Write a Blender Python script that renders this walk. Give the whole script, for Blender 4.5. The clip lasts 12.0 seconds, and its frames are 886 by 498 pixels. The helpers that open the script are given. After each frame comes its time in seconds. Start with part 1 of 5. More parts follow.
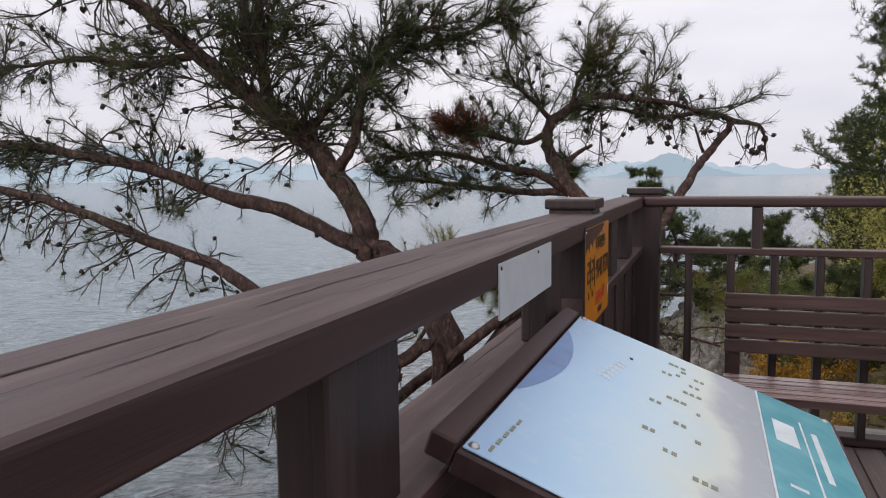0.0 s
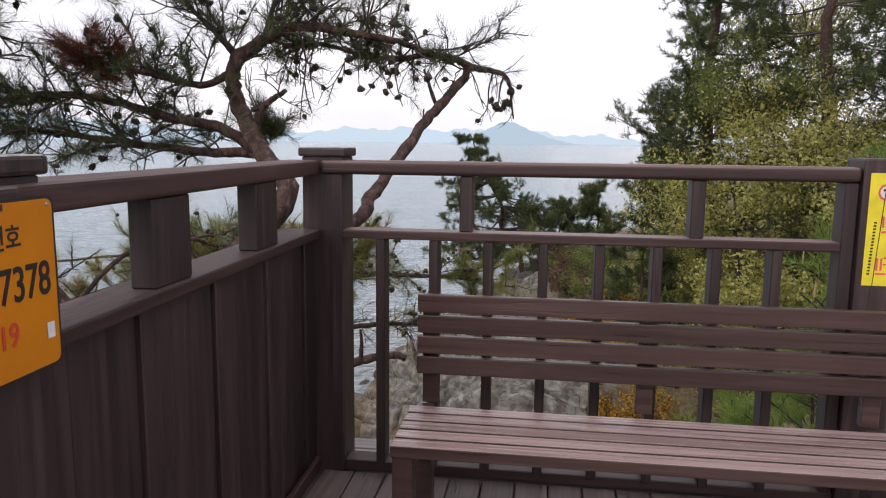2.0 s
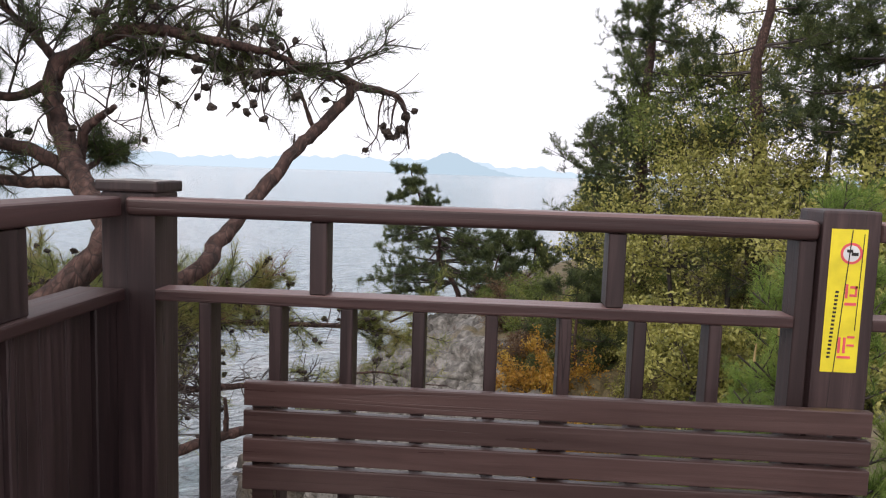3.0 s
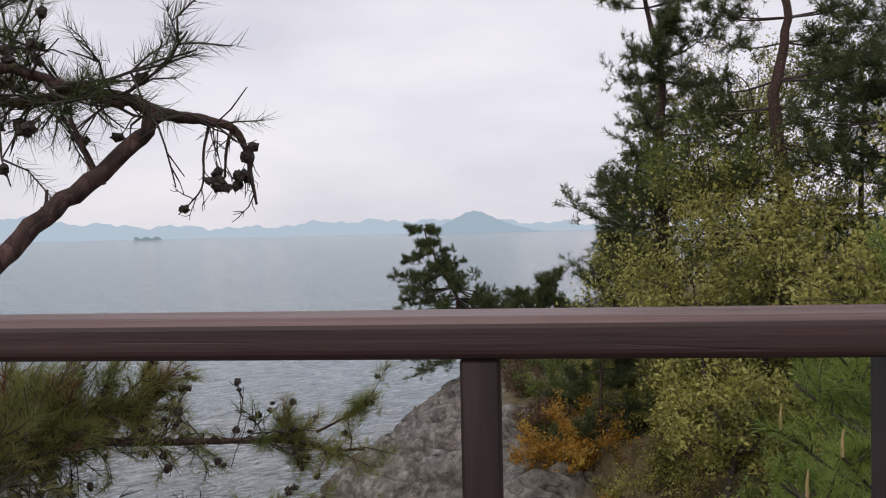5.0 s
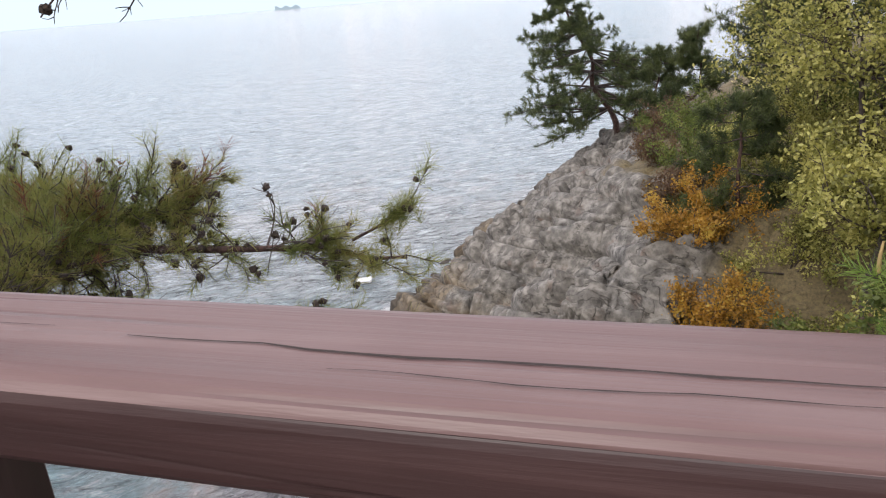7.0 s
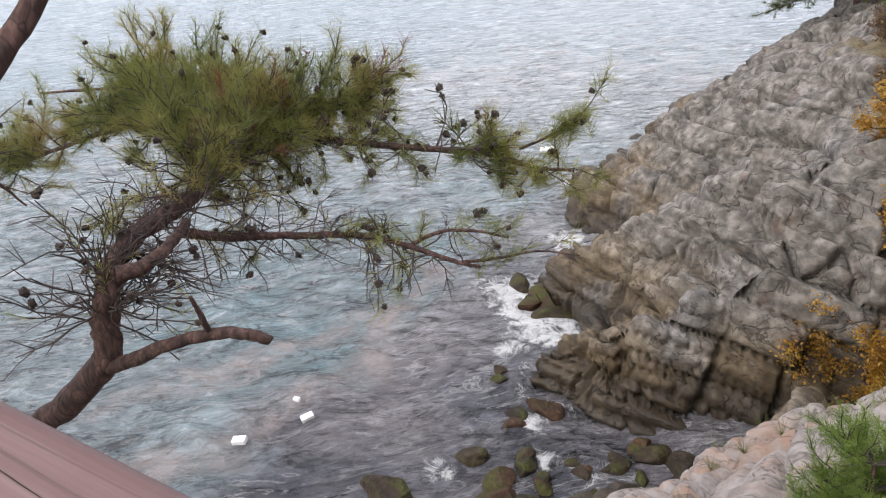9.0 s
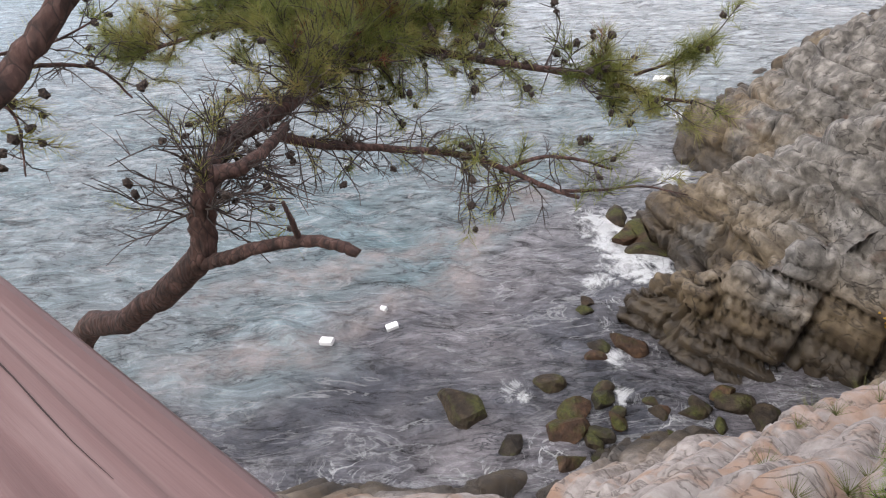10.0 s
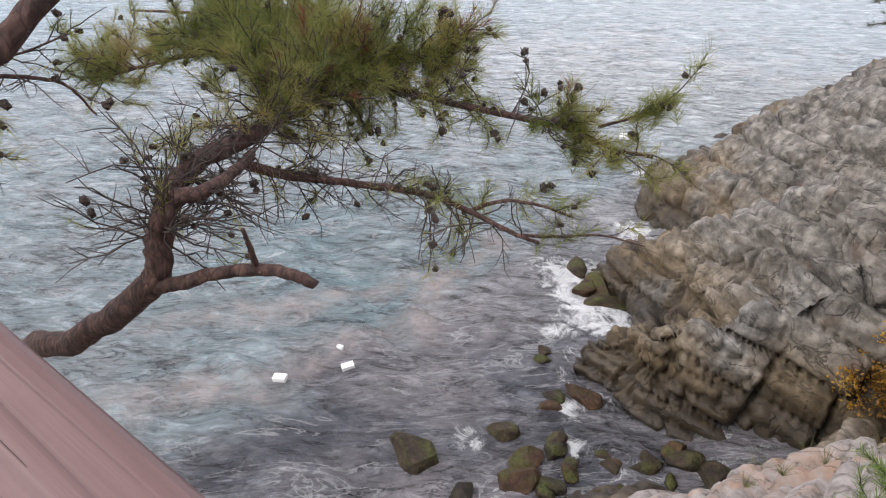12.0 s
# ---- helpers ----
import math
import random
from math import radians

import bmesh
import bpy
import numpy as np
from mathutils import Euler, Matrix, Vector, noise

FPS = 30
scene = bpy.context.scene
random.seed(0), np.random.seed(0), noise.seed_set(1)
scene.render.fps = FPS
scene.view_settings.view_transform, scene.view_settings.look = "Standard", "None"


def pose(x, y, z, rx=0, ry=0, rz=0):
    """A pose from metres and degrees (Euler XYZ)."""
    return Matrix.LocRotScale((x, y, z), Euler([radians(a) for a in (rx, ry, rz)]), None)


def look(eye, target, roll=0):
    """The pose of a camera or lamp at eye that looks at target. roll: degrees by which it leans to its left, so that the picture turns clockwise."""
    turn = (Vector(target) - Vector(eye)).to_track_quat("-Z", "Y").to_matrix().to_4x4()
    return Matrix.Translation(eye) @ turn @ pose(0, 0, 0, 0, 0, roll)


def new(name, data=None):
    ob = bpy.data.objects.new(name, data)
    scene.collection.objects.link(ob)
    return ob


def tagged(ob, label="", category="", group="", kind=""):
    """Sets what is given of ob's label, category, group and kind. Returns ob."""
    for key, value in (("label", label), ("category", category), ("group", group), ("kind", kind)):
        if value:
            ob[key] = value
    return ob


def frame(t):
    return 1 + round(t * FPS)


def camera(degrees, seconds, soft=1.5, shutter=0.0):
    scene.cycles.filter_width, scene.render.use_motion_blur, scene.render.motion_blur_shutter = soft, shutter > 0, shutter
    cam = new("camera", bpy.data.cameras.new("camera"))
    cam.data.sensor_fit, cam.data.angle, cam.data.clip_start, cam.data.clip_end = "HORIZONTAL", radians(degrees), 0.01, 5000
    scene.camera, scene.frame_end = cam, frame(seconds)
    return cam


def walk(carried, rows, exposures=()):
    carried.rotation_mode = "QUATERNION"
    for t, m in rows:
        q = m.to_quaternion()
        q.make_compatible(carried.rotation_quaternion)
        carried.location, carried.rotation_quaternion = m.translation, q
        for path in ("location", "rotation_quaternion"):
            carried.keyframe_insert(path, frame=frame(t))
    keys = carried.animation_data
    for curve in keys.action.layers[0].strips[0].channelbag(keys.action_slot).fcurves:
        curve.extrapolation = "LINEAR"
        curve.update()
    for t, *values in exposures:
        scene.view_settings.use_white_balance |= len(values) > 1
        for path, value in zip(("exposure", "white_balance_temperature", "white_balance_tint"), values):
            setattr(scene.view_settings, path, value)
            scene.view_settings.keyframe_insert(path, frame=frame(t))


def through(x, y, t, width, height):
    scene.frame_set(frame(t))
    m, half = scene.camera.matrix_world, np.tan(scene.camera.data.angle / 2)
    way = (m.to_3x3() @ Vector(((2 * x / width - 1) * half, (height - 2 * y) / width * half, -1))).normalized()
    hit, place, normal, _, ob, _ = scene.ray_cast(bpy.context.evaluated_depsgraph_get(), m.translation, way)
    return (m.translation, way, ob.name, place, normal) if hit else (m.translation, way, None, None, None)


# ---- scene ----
cam = camera(62.2, 12.0, soft=1.1)
PATH = [
    (0, (0.341, -4.098, 1.395), (-0.34, -2.228, 1.197), -0.7),
    (0.5, (0.497, -3.762, 1.397), (-0.006, -1.837, 1.188), 0.2),
    (1, (0.583, -3.401, 1.391), (0.286, -1.437, 1.158), -1.0),
    (1.5, (0.77, -3.131, 1.374), (0.506, -1.165, 1.124), 1.5),
    (2, (0.87, -2.781, 1.349), (0.602, -0.821, 1.057), 0.6),
    (2.5, (0.953, -2.425, 1.341), (0.81, -0.463, 0.975), 2.3),
    (3, (1.057, -2.082, 1.373), (0.944, -0.097, 1.163), 1.9),
    (3.5, (1.099, -1.74, 1.385), (0.943, 0.251, 1.28), -0.8),
    (5.3, (1.58, -0.781, 1.375), (1.372, 1.207, 1.326), -1.5),
    (5.5, (1.645, -0.72, 1.387), (1.38, 1.256, 1.225), -1.9),
    (6, (1.721, -0.485, 1.404), (1.403, 1.412, 0.856), -2.1),
    (6.2, (1.687, -0.343, 1.388), (1.357, 1.536, 0.788), -1.9),
    (6.5, (1.749, -0.324, 1.433), (1.401, 1.543, 0.807), -2.3),
    (7, (1.86, -0.233, 1.423), (1.296, 1.571, 0.768), -4.5),
    (7.2, (1.949, -0.246, 1.438), (1.21, 1.486, 0.765), -4.5),
    (8.3, (1.923, -0.222, 1.612), (1.044, 1.335, 0.716), -5.5),
    (8.8, (1.913, -0.085, 1.644), (0.991, 1.414, 0.666), -5.9),
    (9, (1.92, -0.09, 1.62), (0.944, 1.371, 0.664), -5.5),
    (9.5, (1.898, -0.037, 1.613), (0.753, 1.266, 0.617), -7.9),
    (10, (1.867, -0.015, 1.579), (0.739, 1.199, 0.46), -5.0),
    (10.5, (1.872, -0.014, 1.564), (0.77, 1.223, 0.444), -4.2),
    (11, (1.887, -0.023, 1.571), (0.772, 1.28, 0.541), -0.5),
    (11.5, (1.887, -0.02, 1.566), (0.795, 1.302, 0.536), 0.1),
    (12, (1.886, -0.019, 1.562), (0.798, 1.311, 0.539), 0.2),
]
EXPOSURE = [(0.0, 0.2), (1.5, 0.47), (2.5, 0.7), (3.5, 0.78), (5.3, 0.05), (5.6, 0.05), (6.0, 0.4), (6.5, 1.0), (7.2, 1.1), (8.8, 1.25), (12.0, 1.22)]
walk(cam, [(t, look(eye, target, roll)) for t, eye, target, roll in PATH], EXPOSURE)

# ---- sky, sun ----
SUN_ELEVATION, SUN_ROTATION = radians(38), radians(200)
world = bpy.data.worlds.new("overcast_sky")
scene.world = world
world.use_nodes = True
wn, wl = world.node_tree.nodes, world.node_tree.links
wn.clear()
sky = wn.new("ShaderNodeTexSky")
sky.sky_type, sky.sun_disc = "NISHITA", False
sky.sun_elevation, sky.sun_rotation = SUN_ELEVATION, SUN_ROTATION
sky.air_density, sky.dust_density = 1.0, 2.0
coord = wn.new("ShaderNodeTexCoord")
stretch = wn.new("ShaderNodeMapping")
stretch.inputs["Scale"].default_value = (1.0, 1.0, 3.0)
cloud = wn.new("ShaderNodeTexNoise")
cloud.inputs["Scale"].default_value, cloud.inputs["Detail"].default_value = 2.2, 6.0
ramp = wn.new("ShaderNodeValToRGB")
ramp.color_ramp.elements[0].position, ramp.color_ramp.elements[0].color = 0.35, (6.8, 6.65, 7.4, 1)
ramp.color_ramp.elements[1].position, ramp.color_ramp.elements[1].color = 0.65, (8.8, 8.4, 8.85, 1)
veil = wn.new("ShaderNodeMix")
veil.data_type = "RGBA"
veil.inputs["Factor"].default_value = 0.9
back = wn.new("ShaderNodeBackground")
back.inputs["Strength"].default_value = 0.1
out = wn.new("ShaderNodeOutputWorld")
wl.new(coord.outputs["Generated"], stretch.inputs["Vector"])
wl.new(stretch.outputs["Vector"], cloud.inputs["Vector"])
wl.new(cloud.outputs["Fac"], ramp.inputs["Fac"])
wl.new(sky.outputs["Color"], veil.inputs["A"])
wl.new(ramp.outputs["Color"], veil.inputs["B"])
wl.new(veil.outputs["Result"], back.inputs["Color"])
wl.new(back.outputs["Background"], out.inputs["Surface"])
sun = new("sun", bpy.data.lights.new("sun", "SUN"))
sun.data.energy, sun.data.angle, sun.data.color = 0.9, radians(25), (1.0, 0.95, 0.88)
sun.rotation_euler = (radians(90) - SUN_ELEVATION, 0, radians(180) - SUN_ROTATION)

# ---- materials ----
class Mat:
    """A small wrapper round one node material."""

    def __init__(self, name, rough=0.6, metal=0.0):
        self.m = bpy.data.materials.new(name)
        self.m.use_nodes = True
        self.n, self.l = self.m.node_tree.nodes, self.m.node_tree.links
        self.b = self.n["Principled BSDF"]
        self.b.inputs["Roughness"].default_value, self.b.inputs["Metallic"].default_value = rough, metal
        self.tc = self.n.new("ShaderNodeTexCoord")

    def coords(self, scale=(1, 1, 1), rot=(0, 0, 0), space="Object"):
        mp = self.n.new("ShaderNodeMapping")
        mp.inputs["Scale"].default_value, mp.inputs["Rotation"].default_value = scale, rot
        if space == "World":
            g = self.n.new("ShaderNodeNewGeometry")
            self.l.new(g.outputs["Position"], mp.inputs["Vector"])
        else:
            self.l.new(self.tc.outputs[space], mp.inputs["Vector"])
        return mp.outputs["Vector"]

    def noise(self, vec, scale, detail=5.0, rough=0.55, distort=0.0):
        t = self.n.new("ShaderNodeTexNoise")
        t.inputs["Scale"].default_value, t.inputs["Detail"].default_value = scale, detail
        t.inputs["Roughness"].default_value, t.inputs["Distortion"].default_value = rough, distort
        self.l.new(vec, t.inputs["Vector"])
        return t.outputs["Fac"]

    def cells(self, vec, scale, feature="DISTANCE_TO_EDGE"):
        t = self.n.new("ShaderNodeTexVoronoi")
        t.feature = feature
        t.inputs["Scale"].default_value = scale
        self.l.new(vec, t.inputs["Vector"])
        return t.outputs["Distance"]

    def ramp(self, fac, *stops):
        r = self.n.new("ShaderNodeValToRGB")
        e = r.color_ramp.elements
        while len(e) < len(stops):
            e.new(0.5)
        for k, (p, c) in enumerate(stops):
            e[k].position = p
            e[k].color = (*c, 1) if isinstance(c, tuple) else (c, c, c, 1)
        self.l.new(fac, r.inputs["Fac"])
        return r.outputs["Color"]

    def mix(self, fac, a, b, blend="MIX"):
        x = self.n.new("ShaderNodeMix")
        x.data_type, x.blend_type = "RGBA", blend
        for key, v in (("Factor", fac), ("A", a), ("B", b)):
            if isinstance(v, (int, float)):
                x.inputs[key].default_value = v
            elif isinstance(v, tuple):
                x.inputs[key].default_value = (*v, 1)
            else:
                self.l.new(v, x.inputs[key])
        return x.outputs["Result"]

    def math(self, op, a, b=0.0):
        x = self.n.new("ShaderNodeMath")
        x.operation = op
        for k, v in enumerate((a, b)):
            if isinstance(v, (int, float)):
                x.inputs[k].default_value = v
            else:
                self.l.new(v, x.inputs[k])
        return x.outputs["Value"]

    def color(self, c):
        if isinstance(c, tuple):
            self.b.inputs["Base Color"].default_value = (*c, 1)
        else:
            self.l.new(c, self.b.inputs["Base Color"])
        return self

    def rough(self, r):
        self.l.new(r, self.b.inputs["Roughness"])
        return self

    def bump(self, h, strength=0.4, dist=0.01):
        b = self.n.new("ShaderNodeBump")
        b.inputs["Strength"].default_value, b.inputs["Distance"].default_value = strength, dist
        self.l.new(h, b.inputs["Height"])
        self.l.new(b.outputs["Normal"], self.b.inputs["Normal"])
        return self

    def random(self):
        o = self.n.new("ShaderNodeObjectInfo")
        return o.outputs["Random"]

    def island(self):
        g = self.n.new("ShaderNodeNewGeometry")
        return g.outputs["Random Per Island"]


def wood(name, axis, dark, mid, light, rough=0.5, cracks=1.0, relief=0.4):
    """Stained timber with its grain along one axis (0 x, 1 y, 2 z), in world metres."""
    m = Mat(name)
    s = [38.0, 38.0, 38.0]
    s[axis] = 1.6
    v = m.coords(tuple(s), space="World")
    grain = m.noise(v, 1.0, 6, 0.6, 0.4)
    s2 = [9.0, 9.0, 9.0]
    s2[axis] = 0.8
    wear = m.noise(m.coords(tuple(s2), space="World"), 1.0, 4, 0.6, 0.8)
    spots = m.noise(m.coords(space="World"), 6.0, 5)
    c = m.ramp(grain, (0.25, dark), (0.5, mid), (0.78, light))
    c = m.mix(m.ramp(wear, (0.5, 0.0), (0.75, 0.4)), c, light)
    c = m.mix(m.ramp(spots, (0.55, 0.0), (0.75, 0.4)), c, dark)
    shade = m.ramp(m.random(), (0.0, 0.78), (1.0, 1.15))
    c = m.mix(1.0, c, shade, "MULTIPLY")
    s3 = [22.0, 22.0, 22.0]
    s3[axis] = 0.7
    split = m.ramp(m.noise(m.coords(tuple(s3), space="World"), 1.0, 2, 0.5, 0.3), (0.485, 0.0), (0.5, 1.0), (0.515, 0.0))
    split = m.math("MULTIPLY", split, m.ramp(wear, (0.5, 0.0), (0.6, 1.0)))
    c = m.mix(m.math("MULTIPLY", split, 0.8 * cracks), c, (0.008, 0.006, 0.006))
    m.color(c)
    m.rough(m.ramp(grain, (0.2, rough - 0.08), (0.8, rough + 0.15)))
    h = m.math("SUBTRACT", grain, m.math("MULTIPLY", split, 1.6 * cracks))
    return m.bump(h, relief, 0.004).m


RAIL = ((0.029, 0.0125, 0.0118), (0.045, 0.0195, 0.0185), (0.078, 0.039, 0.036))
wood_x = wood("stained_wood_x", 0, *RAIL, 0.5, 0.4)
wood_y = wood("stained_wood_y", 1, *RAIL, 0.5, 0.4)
wood_z = wood("stained_wood_z", 2, (0.014, 0.0075, 0.008), (0.032, 0.017, 0.017), (0.072, 0.042, 0.041), 0.5)
# seat tops: sky sheen put into a paler colour than the bench wood
bench_top = wood("bench_seat_sheen", 0, (0.19, 0.13, 0.122), (0.28, 0.195, 0.183), (0.38, 0.28, 0.265), 0.24, 0.2, 0.15)
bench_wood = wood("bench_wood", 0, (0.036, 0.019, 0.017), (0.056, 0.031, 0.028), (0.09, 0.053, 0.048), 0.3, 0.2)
# rail tops: sky light put into a paler colour, along with worn streaks
LIT_WORN = ((0.112, 0.056, 0.052), (0.162, 0.09, 0.084), (0.262, 0.180, 0.171))
lit_worn_x = wood("lit_worn_rail_top_x", 0, *LIT_WORN, 0.42, 0.3, 0.5)
lit_worn_y = wood("lit_weathered_rail_top_y", 1, (0.05, 0.027, 0.025), (0.088, 0.052, 0.048), (0.20, 0.145, 0.137), 0.45, 1.0, 0.5)
pale_deck = wood("pale_deck_edge", 0, (0.16, 0.13, 0.12), (0.28, 0.25, 0.235), (0.42, 0.39, 0.37), 0.6)
deck_wood = wood("deck_wood", 1, (0.07, 0.05, 0.044), (0.13, 0.094, 0.082), (0.22, 0.17, 0.15), 0.5)

cap_mat = Mat("weathered_cap", 0.7)
v = cap_mat.coords(space="World")
cap_mat.color(cap_mat.ramp(cap_mat.noise(v, 22, 6), (0.35, (0.11, 0.09, 0.08)), (0.55, (0.30, 0.275, 0.265)), (0.75, (0.50, 0.48, 0.47))))
cap_mat = cap_mat.bump(cap_mat.noise(v, 60, 4), 0.3, 0.004).m


def paint(name, c, rough=0.4, metal=0.0, wear=0.12):
    m = Mat(name, rough, metal)
    v = m.coords(space="World")
    dark = tuple(k * (1 - wear * 2) for k in c)
    m.color(m.ramp(m.noise(v, 14, 6), (0.3, dark), (0.6, c)))
    return m.bump(m.noise(v, 90, 3), 0.1, 0.002).m


sign_orange = Mat("orange_enamel", 0.35)
v = sign_orange.coords(space="World")
sign_orange = sign_orange.color(sign_orange.ramp(sign_orange.noise(v, 5, 5), (0.3, (0.50, 0.155, 0.004)), (0.7, (0.66, 0.235, 0.006)))).m
rust = paint("rusty_brown_peel", (0.085, 0.035, 0.016), 0.8, 0, 0.3)
sign_black = paint("black_lettering", (0.02, 0.016, 0.015), 0.5)
sign_red = paint("red_lettering", (0.62, 0.06, 0.03), 0.5)
sign_white = paint("white_lettering", (0.75, 0.75, 0.76), 0.5)
plate_grey = paint("pale_grey_plate", (0.58, 0.60, 0.62), 0.35, 0.0, 0.06)
sticker_yellow = paint("yellow_sticker", (0.80, 0.66, 0.03), 0.5, 0, 0.1)
sticker_pink = paint("faded_red_print", (0.75, 0.10, 0.12), 0.55)
steel = paint("dull_steel", (0.55, 0.54, 0.53), 0.35, 0.9)
crack_mat = paint("dark_crack", (0.03, 0.018, 0.016), 0.9)

# ---- building helpers ----
def box(bm, lo, hi, bevel=0.0, segments=1):
    """Adds an axis-aligned block to bm, with rounded edges."""
    size = [b - a for a, b in zip(lo, hi)]
    r = bmesh.ops.create_cube(bm, size=1.0, matrix=Matrix.LocRotScale([(a + b) / 2 for a, b in zip(lo, hi)], None, size))
    if bevel:
        edges = list({e for v in r["verts"] for e in v.link_edges})
        bmesh.ops.bevel(bm, geom=edges, offset=bevel, segments=segments, profile=0.6, affect="EDGES")


def finish(name, bm, material, parent=None, label="", smooth=False):
    me = bpy.data.meshes.new(name)
    bm.to_mesh(me)
    bm.free()
    return mesh_object(name, me, material, parent, label, smooth)


def mesh_object(name, me, material, parent=None, label="", smooth=False):
    for mt in material if isinstance(material, (list, tuple)) else [material]:
        me.materials.append(mt)
    if smooth:
        me.polygons.foreach_set("use_smooth", [True] * len(me.polygons))
    ob = new(name, me)
    if parent:
        ob.parent = parent
    if label:
        ob["label"] = label
    return ob


def block(name, lo, hi, material, parent=None, label="", bevel=0.004, segments=1):
    """One beam, board or slab as an object of its own."""
    bm = bmesh.new()
    box(bm, lo, hi, bevel, segments)
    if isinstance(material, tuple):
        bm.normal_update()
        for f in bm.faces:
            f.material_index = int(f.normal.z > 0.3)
    return finish(name, bm, material, parent, label)


def thing(name, label, category, group="", kind="", at=(0, 0, 0)):
    ob = new(name)
    ob.location = at
    return tagged(ob, label, category, group, kind)


# ---- deck ----
ZT, ZB = 1.27, 1.212          # top rail
MT, MB = 1.0, 0.965         # middle rail
ZN = 1.215                   # underside of the north rail
WEST, NORTH, DEEP = 0.0, 0.0, 0.105

deck = thing("floor", "weathered dark brown timber deck boards", "deck", kind="structure")
block("deck_frame", (-0.16, -6.4, -0.22), (5.6, 0.34, -0.034), wood_x, deck, bevel=0.0)
block("edge_plank", (-0.15, 0.112, -0.03), (5.6, 0.222, 0.0), pale_deck, deck)
block("edge_plank", (-0.15, 0.228, -0.03), (5.6, 0.338, 0.0), pale_deck, deck)
plank = None
for k in range(62):
    x = 0.005 + k * 0.131
    if x > 5.5:
        break
    if plank is None:
        bm = bmesh.new()
        box(bm, (0, -6.3, -0.03), (0.125, 0.0, 0), 0.004)
        plank = finish("plank", bm, deck_wood, deck)
        plank.location.x = x
    else:
        p = plank.copy()
        scene.collection.objects.link(p)
        p.location.x = x

# ---- west fence (boarded below) ----
fence_w = thing("fence_west", "dark brown timber deck fence with boarded lower half", "fence", kind="structure")
block("top_rail", (-0.15, -6.3, ZB), (WEST + 0.02, -1.68, ZT), (wood_y, lit_worn_y), fence_w, "cracked reddish brown handrail", 0.012, 3)
block("top_rail", (-0.13, -1.677, ZB), (WEST, -0.002, ZT), (wood_y, lit_worn_y), fence_w, "", 0.012, 3)
block("middle_rail", (-0.15, -6.3, MB), (0.014, -1.77, MT), (wood_y, lit_worn_y), fence_w, "", 0.006, 2)
block("middle_rail", (-0.14, -1.59, MB), (0.004, 0.0, MT), (wood_y, lit_worn_y), fence_w, "", 0.006, 2)
for y in (-1.13, -0.52, -2.33, -3.38, -4.4, -5.3):
    block("upright", (-0.075, y - 0.09, MT), (-0.012, y + 0.09, ZB), wood_z, fence_w, "", 0.004)


def capped_post(name, x0, x1, y0, y1, top, parent, label=""):
    """A square post with a wider weathered cap."""
    p = block(name, (x0, y0, -0.4), (x1, y1, top - 0.035), wood_z, parent, label, 0.006, 2)
    block("post_cap", (x0 - 0.012, y0 - 0.012, top - 0.035), (x1 + 0.012, y1 + 0.012, top), (wood_z, cap_mat), p, "pale weathered post cap", 0.008, 2)
    return p


capped_post("post", -0.148, -0.006, -1.755, -1.600, 1.318, fence_w)
capped_post("corner_post", -0.075, 0.088, 0.016, 0.178, 1.318, fence_w)
y = -6.25
k = 0
while y < -0.02:
    w = 0.122 + 0.006 * math.sin(k * 2.3)
    if not -1.85 < y < -1.6:
        block("board", (-0.062 - 0.006 * (k % 2), y, 0.02), (-0.03 - 0.006 * (k % 3), y + w, MB), wood_z, fence_w, "", 0.004)
    else:
        block("board", (-0.062, y, 0.02), (-0.034, y + w, MB), wood_z, fence_w, "", 0.004)
    y += w + 0.006
    k += 1
block("kick_board", (-0.028, -6.25, 0.0), (-0.006, -0.01, 0.06), wood_y, fence_w)

# ---- north fence (open balusters) ----
fence_n = thing("fence_north", "dark brown timber deck fence with open balusters", "fence", kind="structure")
block("top_rail", (0.002, NORTH, ZN), (1.984, DEEP, ZT), (wood_x, lit_worn_x), fence_n, "cracked reddish brown handrail", 0.02, 6)
block("middle_rail", (0.09, NORTH + 0.004, MB), (1.932, DEEP - 0.006, MT), (wood_x, lit_worn_x), fence_n, "", 0.006, 2)
for x in (0.55, 1.408):
    block("upright", (x, 0.014, MT), (x + 0.05, 0.102, ZN), wood_z, fence_n, "", 0.004)
for k in range(8):
    x = 0.222 + k * 0.2114
    block("baluster", (x, 0.006, 0.03), (x + 0.037, 0.094, MB), wood_z, fence_n, "", 0.004)
block("bottom_rail", (0.09, 0.01, 0.0), (1.984, 0.104, 0.045), wood_x, fence_n, "", 0.004)
block("side_post", (1.934, 0.012, 0.0), (1.981, 0.104, ZN), wood_z, fence_n, "", 0.004)
capped = block("gate_post", (1.985, -0.006, -0.4), (2.142, 0.155, 1.302), wood_z, fence_n, "thick square post with a yellow sticker", 0.008, 2)
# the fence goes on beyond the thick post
block("top_rail", (2.145, NORTH, ZN), (5.6, DEEP, ZT), (wood_x, lit_worn_x), fence_n, "", 0.012, 3)
block("middle_rail", (2.145, NORTH + 0.004, MB), (5.6, DEEP - 0.006, MT), (wood_x, lit_worn_x), fence_n, "", 0.006, 2)
for k in range(15):
    x = 2.30 + k * 0.2114
    block("baluster", (x, 0.014, 0.03), (x + 0.04, 0.104, MB), wood_z, fence_n, "", 0.004)
for x in (2.75, 3.6, 4.45, 5.3):
    block("upright", (x, 0.012, MT), (x + 0.08, 0.112, ZN), wood_z, fence_n, "", 0.004)
block("bottom_rail", (2.145, 0.01, 0.0), (5.6, 0.11, 0.045), wood_x, fence_n, "", 0.004)

